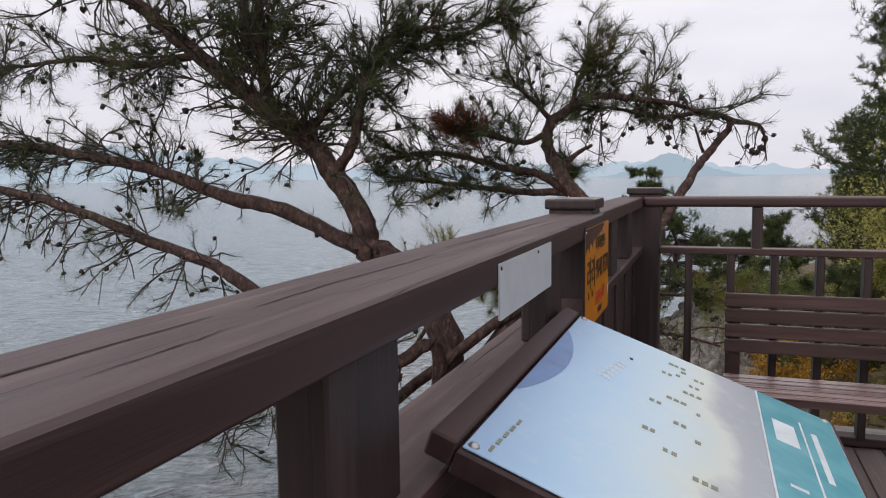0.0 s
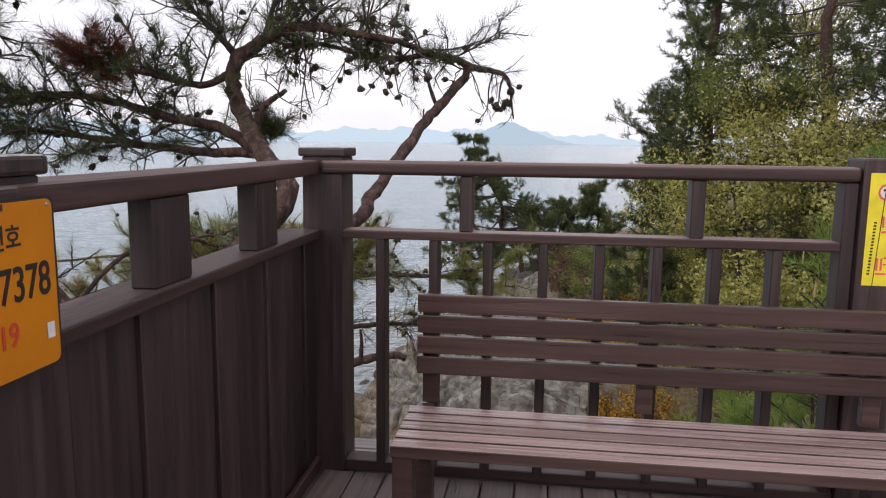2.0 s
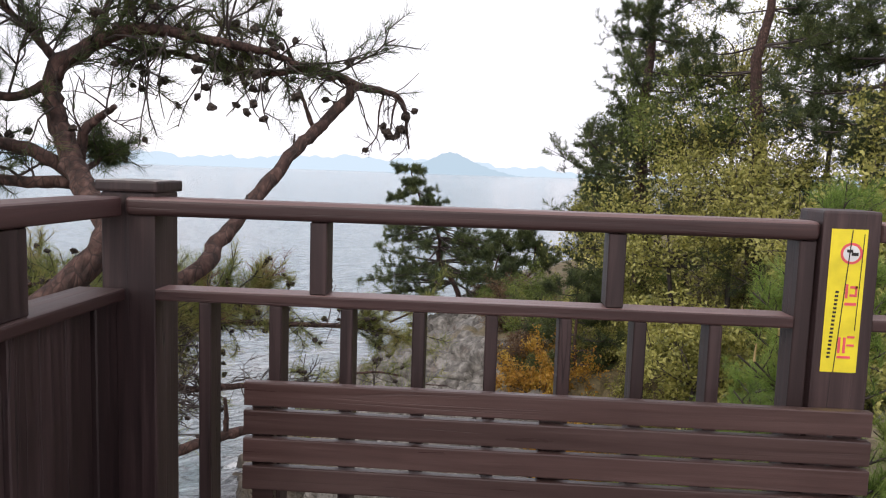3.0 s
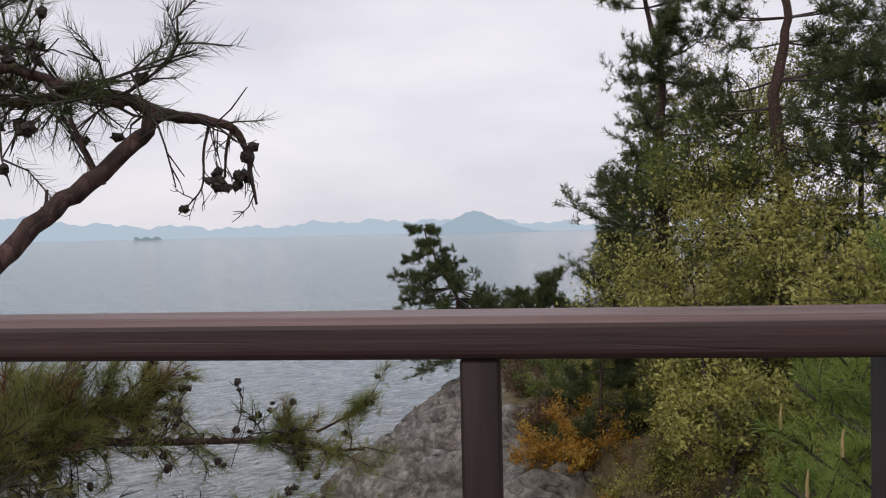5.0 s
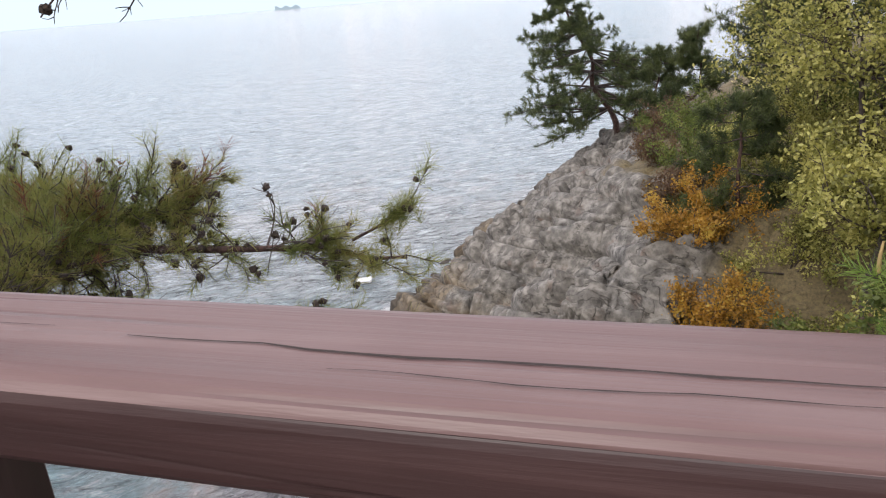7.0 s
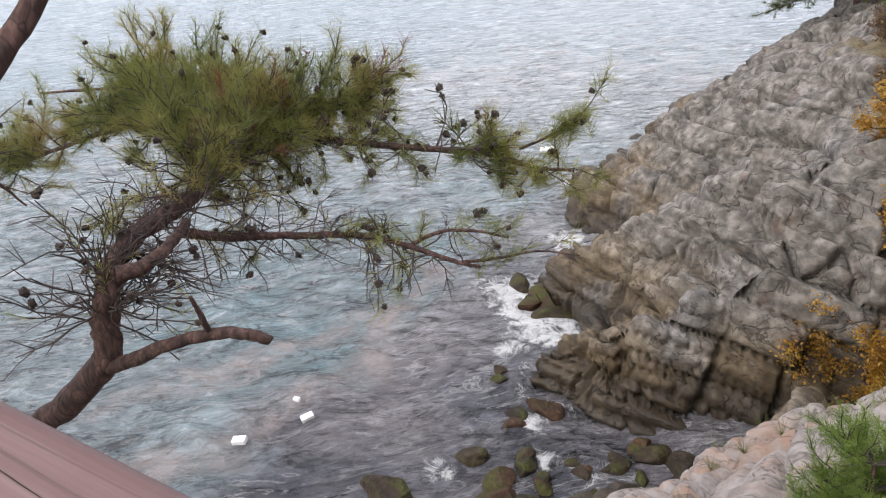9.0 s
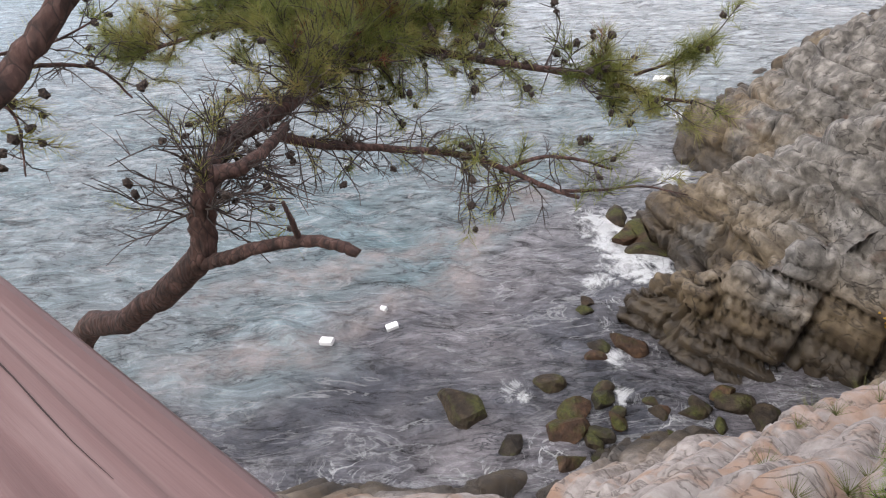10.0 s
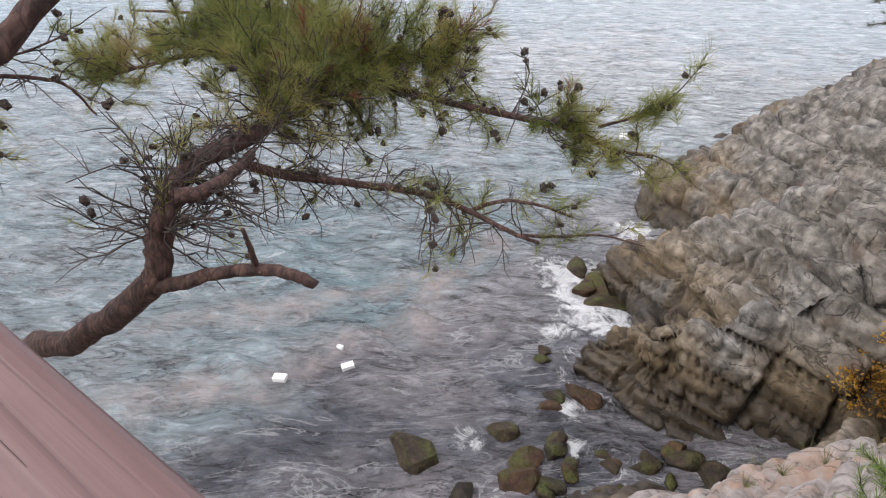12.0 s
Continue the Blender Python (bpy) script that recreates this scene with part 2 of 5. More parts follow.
# ---- bench ----
bench = thing("bench", "brown slatted timber park bench against the fence", "bench", at=(1.245, -0.42, 0))
bench_x0, bench_x1 = 0.42, 2.07


def bench_part(name, lo, hi, label="", bevel=0.004):
    off = bench.location
    bm = bmesh.new()
    box(bm, [a - b for a, b in zip(lo, off)], [a - b for a, b in zip(hi, off)], bevel, 2)
    bm.normal_update()
    # only the seat's upward faces take the painted sheen
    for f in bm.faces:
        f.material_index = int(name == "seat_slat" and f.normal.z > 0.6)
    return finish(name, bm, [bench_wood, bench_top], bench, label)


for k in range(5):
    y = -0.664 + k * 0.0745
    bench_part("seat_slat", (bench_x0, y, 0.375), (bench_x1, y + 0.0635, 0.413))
for k in range(4):
    z = 0.497 + k * 0.0765
    bench_part("back_slat", (bench_x0 + 0.004, -0.200 + 0.004 * k, z), (bench_x1, -0.172 + 0.004 * k, z + 0.066))
for x in (bench_x0 + 0.005, bench_x1 - 0.07):
    bench_part("leg", (x, -0.655, 0.0), (x + 0.065, -0.58, 0.375))
    bench_part("leg", (x, -0.26, 0.0), (x + 0.065, -0.17, 0.375))
    bench_part("seat_rail", (x, -0.58, 0.30), (x + 0.06, -0.26, 0.374))
for x in (bench_x0 + 0.02, 1.22, bench_x1 - 0.085):
    bench_part("back_support", (x, -0.166, 0.376), (x + 0.06, -0.13, 0.775))


# ---- long drying cracks in the handrails ----
def rail_crack(rng, parent, along, start, length, across, width):
    """A thin wandering dark split on top of a rail; along: 0 east-west, 1 north-south."""
    n = 14
    bm = bmesh.new()
    row = []
    drift = 0.0
    for k in range(n + 1):
        t = k / n
        drift += rng.normal() * 0.0011
        w = width * (0.15 + math.sin(math.pi * min(max(t, 0.02), 0.98)) ** 0.6) * rng.uniform(0.6, 1.2) / 2
        a, b = start + length * t, across + drift
        row.append([bm.verts.new((a, b + s * w, ZT + 0.0006) if along == 0 else (b + s * w, a, ZT + 0.0006)) for s in (-1, 1)])
    for p, r in zip(row, row[1:]):
        bm.faces.new((p[0], r[0], r[1], p[1]))
    bmesh.ops.recalc_face_normals(bm, faces=bm.faces)
    finish("crack", bm, crack_mat, parent)


rng = np.random.default_rng(3)
for start, length, across, width in ((-4.3, 0.75, -0.085, 0.004), (-4.1, 0.3, -0.105, 0.002), (-3.5, 0.5, -0.07, 0.003), (-3.75, 0.16, -0.03, 0.002), (-2.9, 0.7, -0.09, 0.0035), (-2.5, 0.3, -0.05, 0.002), (-1.5, 0.5, -0.06, 0.001), (-5.6, 0.9, -0.06, 0.003)):
    rail_crack(rng, fence_w, 1, start, length, across, width)
for start, length, across, width in ((0.15, 0.62, 0.062, 0.0012), (0.42, 0.5, 0.045, 0.0014), (0.95, 0.6, 0.056, 0.0014), (1.6, 0.36, 0.044, 0.0018), (1.72, 0.24, 0.028, 0.0008), (2.4, 0.6, 0.05, 0.002)):
    rail_crack(rng, fence_n, 0, start, length, across, width)

# ---- sea, shore, far hills ----
SEA = -9.0


def grid_mesh(name, xs, ys, zfun, masks=()):
    """A sheet over the plan xs by ys; masks: names and functions of the plan for point attributes."""
    X, Y = np.meshgrid(xs, ys)
    Z = zfun(X, Y)
    co = np.stack([X, Y, Z], -1).reshape(-1, 3)
    w, h = len(xs), len(ys)
    i = np.arange((h - 1) * (w - 1))
    a = i // (w - 1) * w + i % (w - 1)
    me = bpy.data.meshes.new(name)
    me.from_pydata(co.tolist(), [], np.stack([a, a + 1, a + w + 1, a + w], -1).tolist())
    for key, fun in masks:
        me.attributes.new(key, "FLOAT", "POINT").data.foreach_set("value", fun(X, Y).astype(np.float32).ravel())
    return me


def hashed(i, j, seed):
    """A repeatable random number in 0 to 1 for each cell."""
    n = np.sin(i * 127.1 + j * 311.7 + seed * 74.7) * 43758.5453
    return n - np.floor(n)


def value_noise(X, Y, seed=0.0):
    i, j = np.floor(X), np.floor(Y)
    u, v = X - i, Y - j
    u, v = u * u * (3 - 2 * u), v * v * (3 - 2 * v)
    a = hashed(i, j, seed) * (1 - u) + hashed(i + 1, j, seed) * u
    b = hashed(i, j + 1, seed) * (1 - u) + hashed(i + 1, j + 1, seed) * u
    return a * (1 - v) + b * v - 0.5


def fractal(X, Y, seed, octaves=4):
    return sum(value_noise(X * 2.0 ** k, Y * 2.0 ** k, seed + k) / 2.0 ** k for k in range(octaves))


def shore(y):
    """How far west the headland reaches, along y."""
    return np.interp(y, [10.2, 10.8, 11.3, 12.05, 12.8, 13.5, 14.1, 14.5, 15.4, 16.6, 17.9, 18.9, 20, 21.5, 25, 30, 36, 46, 60, 120],
                     [-2.2, -3.2, -3.95, -4.25, -3.6, -3.4, -3.8, -5.0, -5.9, -5.4, -5.1, -6.1, -6.5, -7.0, -6.5, -5.9, -5.0, -2.0, 8, 40])


def base_land(X, Y):
    """Large shape of the land: the slope below the deck and the headland beyond the cove."""
    up = (X + 0.5) * 0.74 - (Y - 10.3) * 0.67
    near = -9.0 + 0.92 * up + 0.45 * np.clip(up, 0, 2.2) * np.clip((X + 0.9) / 1.6, 0, 1) + 0.9 * fractal(X * 0.3, Y * 0.3, 3, 3)
    near = np.minimum(near, -1.35 + 0.10 * np.clip(X - 3.0, 0, 40))
    d = X - shore(Y) + 0.5 * fractal(X * 0.45, Y * 0.45, 11, 3)
    head = np.interp(d, [-6, -0.5, 0.0, 0.5, 2.0, 3.4, 6.0, 9.0, 16, 30, 60], [-5, -0.9, 0.0, 0.6, 1.6, 2.8, 4.0, 5.2, 7.4, 11, 14]) - 9.0
    head = head + 0.45 * fractal(X * 0.35, Y * 0.35, 21, 3) * np.clip(d, 0, 1)
    # a cleft behind the lower mass, and a steep wall above the gully on its south side
    cleft = (Y - 18.1 - 0.12 * (X + 5)) / 0.75
    head = head - 1.1 * np.exp(-cleft**2) * np.clip((2.0 - X) / 3, 0, 1)
    wall = Y - 10.95 - 0.34 * np.clip(X + 2.2, 0, 6) + 0.4 * fractal(X * 0.6, Y * 0.6, 15, 2)
    head = np.minimum(head, -9.6 + np.where(X > -2.6, 2.3, 1.8) * np.clip(wall, -2, 1.5) + 0.9 * np.clip(wall - 1.5, 0, 40))
    return np.maximum(near, head)


def soil(X, Y):
    """Where earth and plants cover the rock, 0 to 1."""
    near = (X + 0.5) * 0.74 - (Y - 10.3) * 0.67
    head = X - shore(Y)
    n = fractal(X * 0.5, Y * 0.5, 31, 4)
    cover = np.where(Y > 10.5, np.clip((head - 7.6 + 2.2 * n) / 0.8, 0, 1), np.clip((near - 6.6 + 2.0 * n) / 0.8, 0, 1))
    return cover


STRIKE = np.array((0.88, -0.475, 0.0))
BED = np.array((0.214, 0.396, 0.893))
CROSS = np.cross(BED, STRIKE)


def bedding(P, thick, length, width, worn, seed):
    """Jointed beds of rock cut by a surface at points P: the step of each block, and its rounded edges (0 in a joint, 1 on the face)."""
    bend = 0.5 * fractal(P[..., 0] * 0.22, P[..., 1] * 0.22, seed + 5, 2)
    w = (P @ BED) / thick + bend / thick * 0.9
    j = np.floor(w)
    u = (P @ STRIKE) / length + hashed(j, j * 0.0, seed) * 7 + 0.25 * fractal(P[..., 0] * 0.9, P[..., 1] * 0.9, seed + 8, 2)
    i = np.floor(u)
    v = (P @ CROSS) / width + hashed(j, i, seed + 1) * 7
    k = np.floor(v)
    near_edge = np.full(w.shape, 1.0)
    for f, size in ((w - j, thick), (u - i, length), (v - k, width)):
        e = np.clip(np.minimum(f, 1 - f) * size / worn, 0, 1)
        near_edge = np.minimum(near_edge, np.sqrt(1 - (1 - e) ** 2))
    step = hashed(i + 0.37 * k, j, seed + 2) - 0.5
    tilt = (u - i - 0.5) * (hashed(i, j + k, seed + 3) - 0.5) + (w - j - 0.5) * 0.35
    return step + 0.6 * tilt, near_edge


def rock_surface(X, Y):
    """The jointed rock: the base surface, its beds pushed out along the surface's own slope."""
    Z = base_land(X, Y)
    h = 0.12
    gx, gy = (base_land(X + h, Y) - base_land(X - h, Y)) / (2 * h), (base_land(X, Y + h) - base_land(X, Y - h)) / (2 * h)
    N = np.stack([-gx, -gy, np.ones_like(Z)], -1)
    N /= np.linalg.norm(N, axis=-1)[..., None]
    P = np.stack([X, Y, Z], -1)
    near = np.clip((10.6 - Y) / 0.6, 0, 1)
    upper = np.clip((Y - 18.2) / 1.5, 0, 1)
    s1, e1 = bedding(P, 0.85, 2.3, 1.7, 0.16, 1.0)
    s2, e2 = bedding(P, 0.36, 1.5, 2.1, 0.11, 7.0)
    s3, e3 = bedding(P, 0.15, 0.7, 0.9, 0.05, 13.0)
    broken = np.clip(0.75 + 2.0 * fractal(X * 0.3, Y * 0.3, 65, 2), 0.25, 1) * (1 - 0.55 * near) * (1 - 0.45 * upper)
    push = (0.62 * s1 + 0.46 * (e1 - 1)) * (1 - 0.45 * near) + (0.26 * s2 + 0.36 * (e2 - 1)) * broken + (0.08 * s3 + 0.075 * (e3 - 1)) * broken**2
    push = push + 0.16 * fractal(X * 0.9, Y * 0.9, 41, 4)
    push = push * (1 - 0.8 * soil(X, Y)) * np.clip((60 - Y) / 20, 0, 1)
    return P + N * push[..., None]


rock_mat = Mat("coast_rock", 0.85)
v = rock_mat.coords(space="World")
n1, n2, n3 = rock_mat.noise(v, 0.55, 6), rock_mat.noise(v, 3.5, 8, 0.65), rock_mat.noise(v, 14, 6, 0.7)
c = rock_mat.ramp(n2, (0.3, (0.042, 0.040, 0.037)), (0.5, (0.135, 0.128, 0.118)), (0.68, (0.30, 0.285, 0.262)))
geo = rock_mat.n.new("ShaderNodeNewGeometry")
sep = rock_mat.n.new("ShaderNodeSeparateXYZ")
rock_mat.l.new(geo.outputs["Position"], sep.inputs["Vector"])
low = rock_mat.ramp(rock_mat.math("MULTIPLY", rock_mat.math("ADD", sep.outputs["Z"], 9.2), 0.25), (0.0, 1.0), (0.3, 1.0), (0.62, 0.12))
c = rock_mat.mix(rock_mat.math("MULTIPLY", low, rock_mat.ramp(n1, (0.34, 0.0), (0.50, 0.85))), c, rock_mat.ramp(n2, (0.3, (0.085, 0.055, 0.027)), (0.65, (0.26, 0.185, 0.09))))
c = rock_mat.mix(rock_mat.ramp(rock_mat.noise(v, 1.6, 6), (0.58, 0.0), (0.70, 0.45)), c, (0.13, 0.075, 0.05))
c = rock_mat.mix(rock_mat.ramp(n3, (0.55, 0.0), (0.75, 0.45)), c, (0.07, 0.065, 0.06))
crack_v = rock_mat.coords((1.0, 1.9, 1.6), (0.5, 0.3, -0.7), space="World")
crack = rock_mat.ramp(rock_mat.math("ABSOLUTE", rock_mat.math("SUBTRACT", rock_mat.noise(crack_v, 0.9, 5, 0.5, 0.9), 0.5)), (0.0, 1.0), (0.016, 0.0))
c = rock_mat.mix(rock_mat.math("MULTIPLY", crack, 0.75), c, (0.035, 0.03, 0.027))
# a paler bed of rock on the near side of the cove, above the splash
side = rock_mat.math("SUBTRACT", 10.9, rock_mat.math("ADD", sep.outputs["Y"], rock_mat.math("MULTIPLY", n1, 0.6)))
dry = rock_mat.ramp(rock_mat.math("MULTIPLY", rock_mat.math("ADD", sep.outputs["Z"], 8.6), 1.2), (0.0, 0.0), (1.0, 1.0))
pale = rock_mat.math("MULTIPLY", rock_mat.ramp(side, (0.0, 0.0), (0.5, 1.0)), dry)
bare = rock_mat.ramp(n2, (0.28, (0.13, 0.11, 0.098)), (0.5, (0.32, 0.285, 0.262)), (0.72, (0.44, 0.405, 0.375)))
bare = rock_mat.mix(rock_mat.ramp(rock_mat.noise(v, 1.1, 6, 0.6, 0.8), (0.5, 0.0), (0.66, 0.75)), bare, (0.33, 0.20, 0.125))
bare = rock_mat.mix(rock_mat.math("MULTIPLY", crack, 0.6), bare, (0.08, 0.065, 0.055))
c = rock_mat.mix(pale, c, bare)
tide = rock_mat.math("ADD", sep.outputs["Z"], rock_mat.math("MULTIPLY", n1, -1.2))
wet = rock_mat.ramp(rock_mat.math("MULTIPLY", rock_mat.math("ADD", tide, 9.8), 0.55), (0.0, 1.0), (0.45, 0.8), (1.0, 0.0))
wet = rock_mat.math("MULTIPLY", wet, rock_mat.math("SUBTRACT", 1.0, pale))
c = rock_mat.mix(wet, c, rock_mat.ramp(n2, (0.3, (0.010, 0.008, 0.006)), (0.6, (0.032, 0.022, 0.012)), (0.75, (0.06, 0.052, 0.02))))
attr = rock_mat.n.new("ShaderNodeAttribute")
attr.attribute_name = "soil"
earth = rock_mat.ramp(n3, (0.3, (0.06, 0.05, 0.026)), (0.55, (0.15, 0.115, 0.06)), (0.75, (0.21, 0.19, 0.075)))
c = rock_mat.mix(attr.outputs["Fac"], c, earth)
rock_mat.color(c)
rock_mat.rough(rock_mat.ramp(wet, (0.0, 0.88), (1.0, 0.5)))
h = rock_mat.math("SUBTRACT", rock_mat.math("ADD", n2, rock_mat.math("MULTIPLY", n3, 0.5)), crack)
rock_mat = rock_mat.bump(h, 0.6, 0.045).m

gx = np.unique(np.r_[np.arange(-40, -9, 2.0), np.arange(-9, -7, 0.2), np.arange(-7, 4.5, 0.055), np.arange(4.5, 14, 0.35), np.arange(14, 70, 2.0)])
gy = np.unique(np.r_[np.arange(-40, 1.5, 1.5), np.arange(1.5, 10.4, 0.08), np.arange(10.4, 14.0, 0.035), np.arange(14, 24, 0.065), np.arange(24, 46, 0.14), np.arange(46, 120, 2.0)])
ground_mesh = grid_mesh("ground", gx, gy, base_land, [("soil", soil)])
ground_mesh.vertices.foreach_set("co", rock_surface(*np.meshgrid(gx, gy)).astype(np.float32).ravel())
ground_mesh.update()
ground = mesh_object("ground", ground_mesh, rock_mat, smooth=True)
tagged(ground, "jointed grey and ochre coastal rock with earth above", "rocky shore", kind="structure")


def land_height(x, y):
    return float(base_land(np.array([[x]], float), np.array([[y]], float))[0, 0])


# water: swell as geometry near the shore, ripples in the surface
def swell(X, Y):
    k = np.exp(-((X + 8) ** 2 + (Y - 13) ** 2) / 17.0 ** 2)
    w = 0.05 * np.sin(0.9 * X + 2.3 * Y + 3 * fractal(X * 0.15, Y * 0.15, 51, 2)) + 0.035 * np.sin(2.6 * X - 1.7 * Y + 5 * fractal(X * 0.2, Y * 0.2, 53, 2))
    w = w + 0.16 * fractal(X * 0.5, Y * 1.1, 55, 4) + 0.07 * fractal(X * 1.7, Y * 3.4, 57, 2)
    return SEA + w * k


def surf(X, Y):
    """Nearness of rock just above or below the water, for the foam."""
    return np.clip(1 - np.abs(base_land(X, Y) - SEA + 0.25) / 0.9, 0, 1) * (Y > 3)


def surge(X, Y):
    """Where waves break white between the rocks."""
    out = 0 * X
    for x, y, r in ((-5.9, 14.9, 1.2), (-4.6, 14.0, 0.9), (-5.7, 18.2, 0.8), (-4.0, 13.3, 0.6), (-3.3, 10.4, 0.42), (-4.4, 8.4, 0.42), (-7.1, 22.2, 0.8), (-2.6, 9.6, 0.4), (-5.0, 12.6, 0.4)):
        out = out + np.exp(-((X - x) ** 2 + (Y - y) ** 2) / r**2)
    return np.clip(out, 0, 1)


def scum(X, Y):
    """Drift lines of pale scum that curl through the cove."""
    best = 9 + 0 * X
    for line in (((-10.7, 4.5), (-8.6, 6.6), (-8.4, 9.1), (-7.55, 10.9), (-8.3, 12.2), (-8.4, 14.9)), ((-12.5, 6.5), (-10.7, 8.9), (-9.5, 10.9), (-8.8, 12.9))):
        for (ax, ay), (bx, by) in zip(line, line[1:]):
            t = np.clip(((X - ax) * (bx - ax) + (Y - ay) * (by - ay)) / ((bx - ax) ** 2 + (by - ay) ** 2), 0, 1)
            best = np.minimum(best, np.hypot(X - ax - t * (bx - ax), Y - ay - t * (by - ay)) + 0.7 * fractal(X * 0.6, Y * 0.6, 71, 3))
    return np.clip(1 - best / 0.75, 0, 1)


def cove(X, Y):
    """The calmer grey water inside the cove, 0 to 1."""
    edge = np.interp(Y, [2, 4, 7, 9, 11, 15, 20, 26], [-11.5, -10.7, -9.4, -9.2, -8.8, -8.6, -8.4, -7.0])
    return np.clip((X - edge + 2.4 * fractal(X * 0.35, Y * 0.35, 77, 3)) / 1.8, 0, 1) * np.clip((27 - Y) / 5, 0, 1)


sea_mat = Mat("sea_water", 0.06)
v = sea_mat.coords(space="World")


def sea_mask(key):
    a = sea_mat.n.new("ShaderNodeAttribute")
    a.attribute_name = key
    return a.outputs["Fac"]


deep = sea_mat.noise(v, 0.035, 4)
mid = sea_mat.noise(v, 0.35, 5)
c = sea_mat.ramp(deep, (0.35, (0.105, 0.20, 0.225)), (0.65, (0.22, 0.275, 0.295)))
c = sea_mat.mix(sea_mat.ramp(mid, (0.45, 0.0), (0.7, 0.5)), c, (0.22, 0.22, 0.225))
c = sea_mat.mix(sea_mask("cove"), c, sea_mat.ramp(mid, (0.35, (0.09, 0.094, 0.112)), (0.65, (0.265, 0.25, 0.265))))
# sky brightness on far water put into the colour: paler and cloudier further out
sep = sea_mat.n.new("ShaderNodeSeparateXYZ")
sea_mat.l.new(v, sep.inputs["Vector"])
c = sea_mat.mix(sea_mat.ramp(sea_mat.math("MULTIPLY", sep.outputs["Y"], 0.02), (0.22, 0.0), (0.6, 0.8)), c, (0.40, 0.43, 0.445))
# ripple reflections put into the colour: uneven chop, dark troughs, glinting crests
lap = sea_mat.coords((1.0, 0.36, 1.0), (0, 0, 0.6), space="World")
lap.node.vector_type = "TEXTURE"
chop_shading = sea_mat.ramp(sea_mat.noise(lap, 0.9, 7, 0.72, 0.9), (0.36, 0.2), (0.46, 0.85), (0.56, 1.12), (0.65, 1.75))
c = sea_mat.mix(1.0, c, chop_shading, "MULTIPLY")
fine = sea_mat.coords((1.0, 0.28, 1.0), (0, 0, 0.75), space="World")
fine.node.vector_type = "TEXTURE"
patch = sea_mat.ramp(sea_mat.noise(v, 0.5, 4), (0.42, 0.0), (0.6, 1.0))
trough_shade = sea_mat.ramp(sea_mat.math("ABSOLUTE", sea_mat.math("SUBTRACT", sea_mat.noise(fine, 0.75, 5, 0.55, 0.9), 0.5)), (0.0, 0.85), (0.035, 0.0))
crest_glint = sea_mat.ramp(sea_mat.math("ABSOLUTE", sea_mat.math("SUBTRACT", sea_mat.noise(fine, 0.6, 6, 0.6, 0.7), 0.56)), (0.0, 0.6), (0.03, 0.0))
c = sea_mat.mix(sea_mat.math("MULTIPLY", trough_shade, patch), c, (0.03, 0.036, 0.042))
c = sea_mat.mix(sea_mat.math("MULTIPLY", crest_glint, sea_mat.math("SUBTRACT", 1.0, patch)), c, (0.50, 0.51, 0.52))
drift = sea_mat.math("MULTIPLY", sea_mask("scum"), sea_mat.ramp(sea_mat.noise(v, 1.4, 6, 0.65), (0.35, 0.15), (0.62, 0.85)))
c = sea_mat.mix(drift, c, (0.40, 0.345, 0.33))
wisp = sea_mat.math("ABSOLUTE", sea_mat.math("SUBTRACT", sea_mat.noise(v, 1.5, 6, 0.6, 1.6), 0.5))
wisp = sea_mat.ramp(wisp, (0.0, 1.0), (0.035, 0.0))
churn = sea_mat.ramp(sea_mat.noise(v, 1.1, 6, 0.65), (0.45, 0.0), (0.6, 1.0))
foam = sea_mat.math("MULTIPLY", sea_mat.math("MULTIPLY", wisp, churn), sea_mat.ramp(sea_mask("surf"), (0.2, 0.0), (0.9, 0.7)))
burst = sea_mat.math("ADD", sea_mask("surge"), sea_mat.math("MULTIPLY", sea_mat.math("SUBTRACT", sea_mat.noise(v, 2.4, 8, 0.72, 0.6), 0.5), 3.2))
burst = sea_mat.math("MULTIPLY", sea_mat.ramp(burst, (0.5, 0.0), (0.72, 0.35), (1.05, 1.0)), sea_mat.ramp(sea_mask("surge"), (0.08, 0.0), (0.6, 1.0)))
foam = sea_mat.math("MAXIMUM", foam, burst)
c = sea_mat.mix(foam, c, (0.80, 0.82, 0.83))
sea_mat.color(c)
sea_mat.rough(sea_mat.ramp(foam, (0.0, 0.06), (1.0, 0.8)))
rip = sea_mat.coords((1.0, 0.55, 1.0), (0, 0, 0.6), space="World")
rip.node.vector_type = "TEXTURE"
h = sea_mat.math("ADD", sea_mat.noise(rip, 2.0, 8, 0.66, 0.3), sea_mat.math("MULTIPLY", sea_mat.noise(rip, 0.5, 4, 0.55, 0.1), 2.2))
h = sea_mat.math("ADD", h, sea_mat.math("MULTIPLY", sea_mat.noise(rip, 7.0, 4, 0.6, 0.4), 0.32))
sea_mat = sea_mat.bump(h, 1.0, 0.5).m
out_x = np.array([60, 90, 140, 240, 450, 900, 1800, 4500.0])
sx = np.unique(np.r_[-out_x, np.arange(-50, -26, 2.0), np.arange(-26, 3, 0.16), np.arange(3, 50, 6.0), out_x])
sy = np.unique(np.r_[-out_x, np.arange(-50, 0, 3.0), np.arange(0, 34, 0.16), np.arange(34, 56, 1.0), out_x])
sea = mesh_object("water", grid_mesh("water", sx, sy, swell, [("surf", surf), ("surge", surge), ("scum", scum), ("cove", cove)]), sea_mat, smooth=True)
tagged(sea, "choppy grey-blue sea with foam along rocks", "sea", kind="structure")


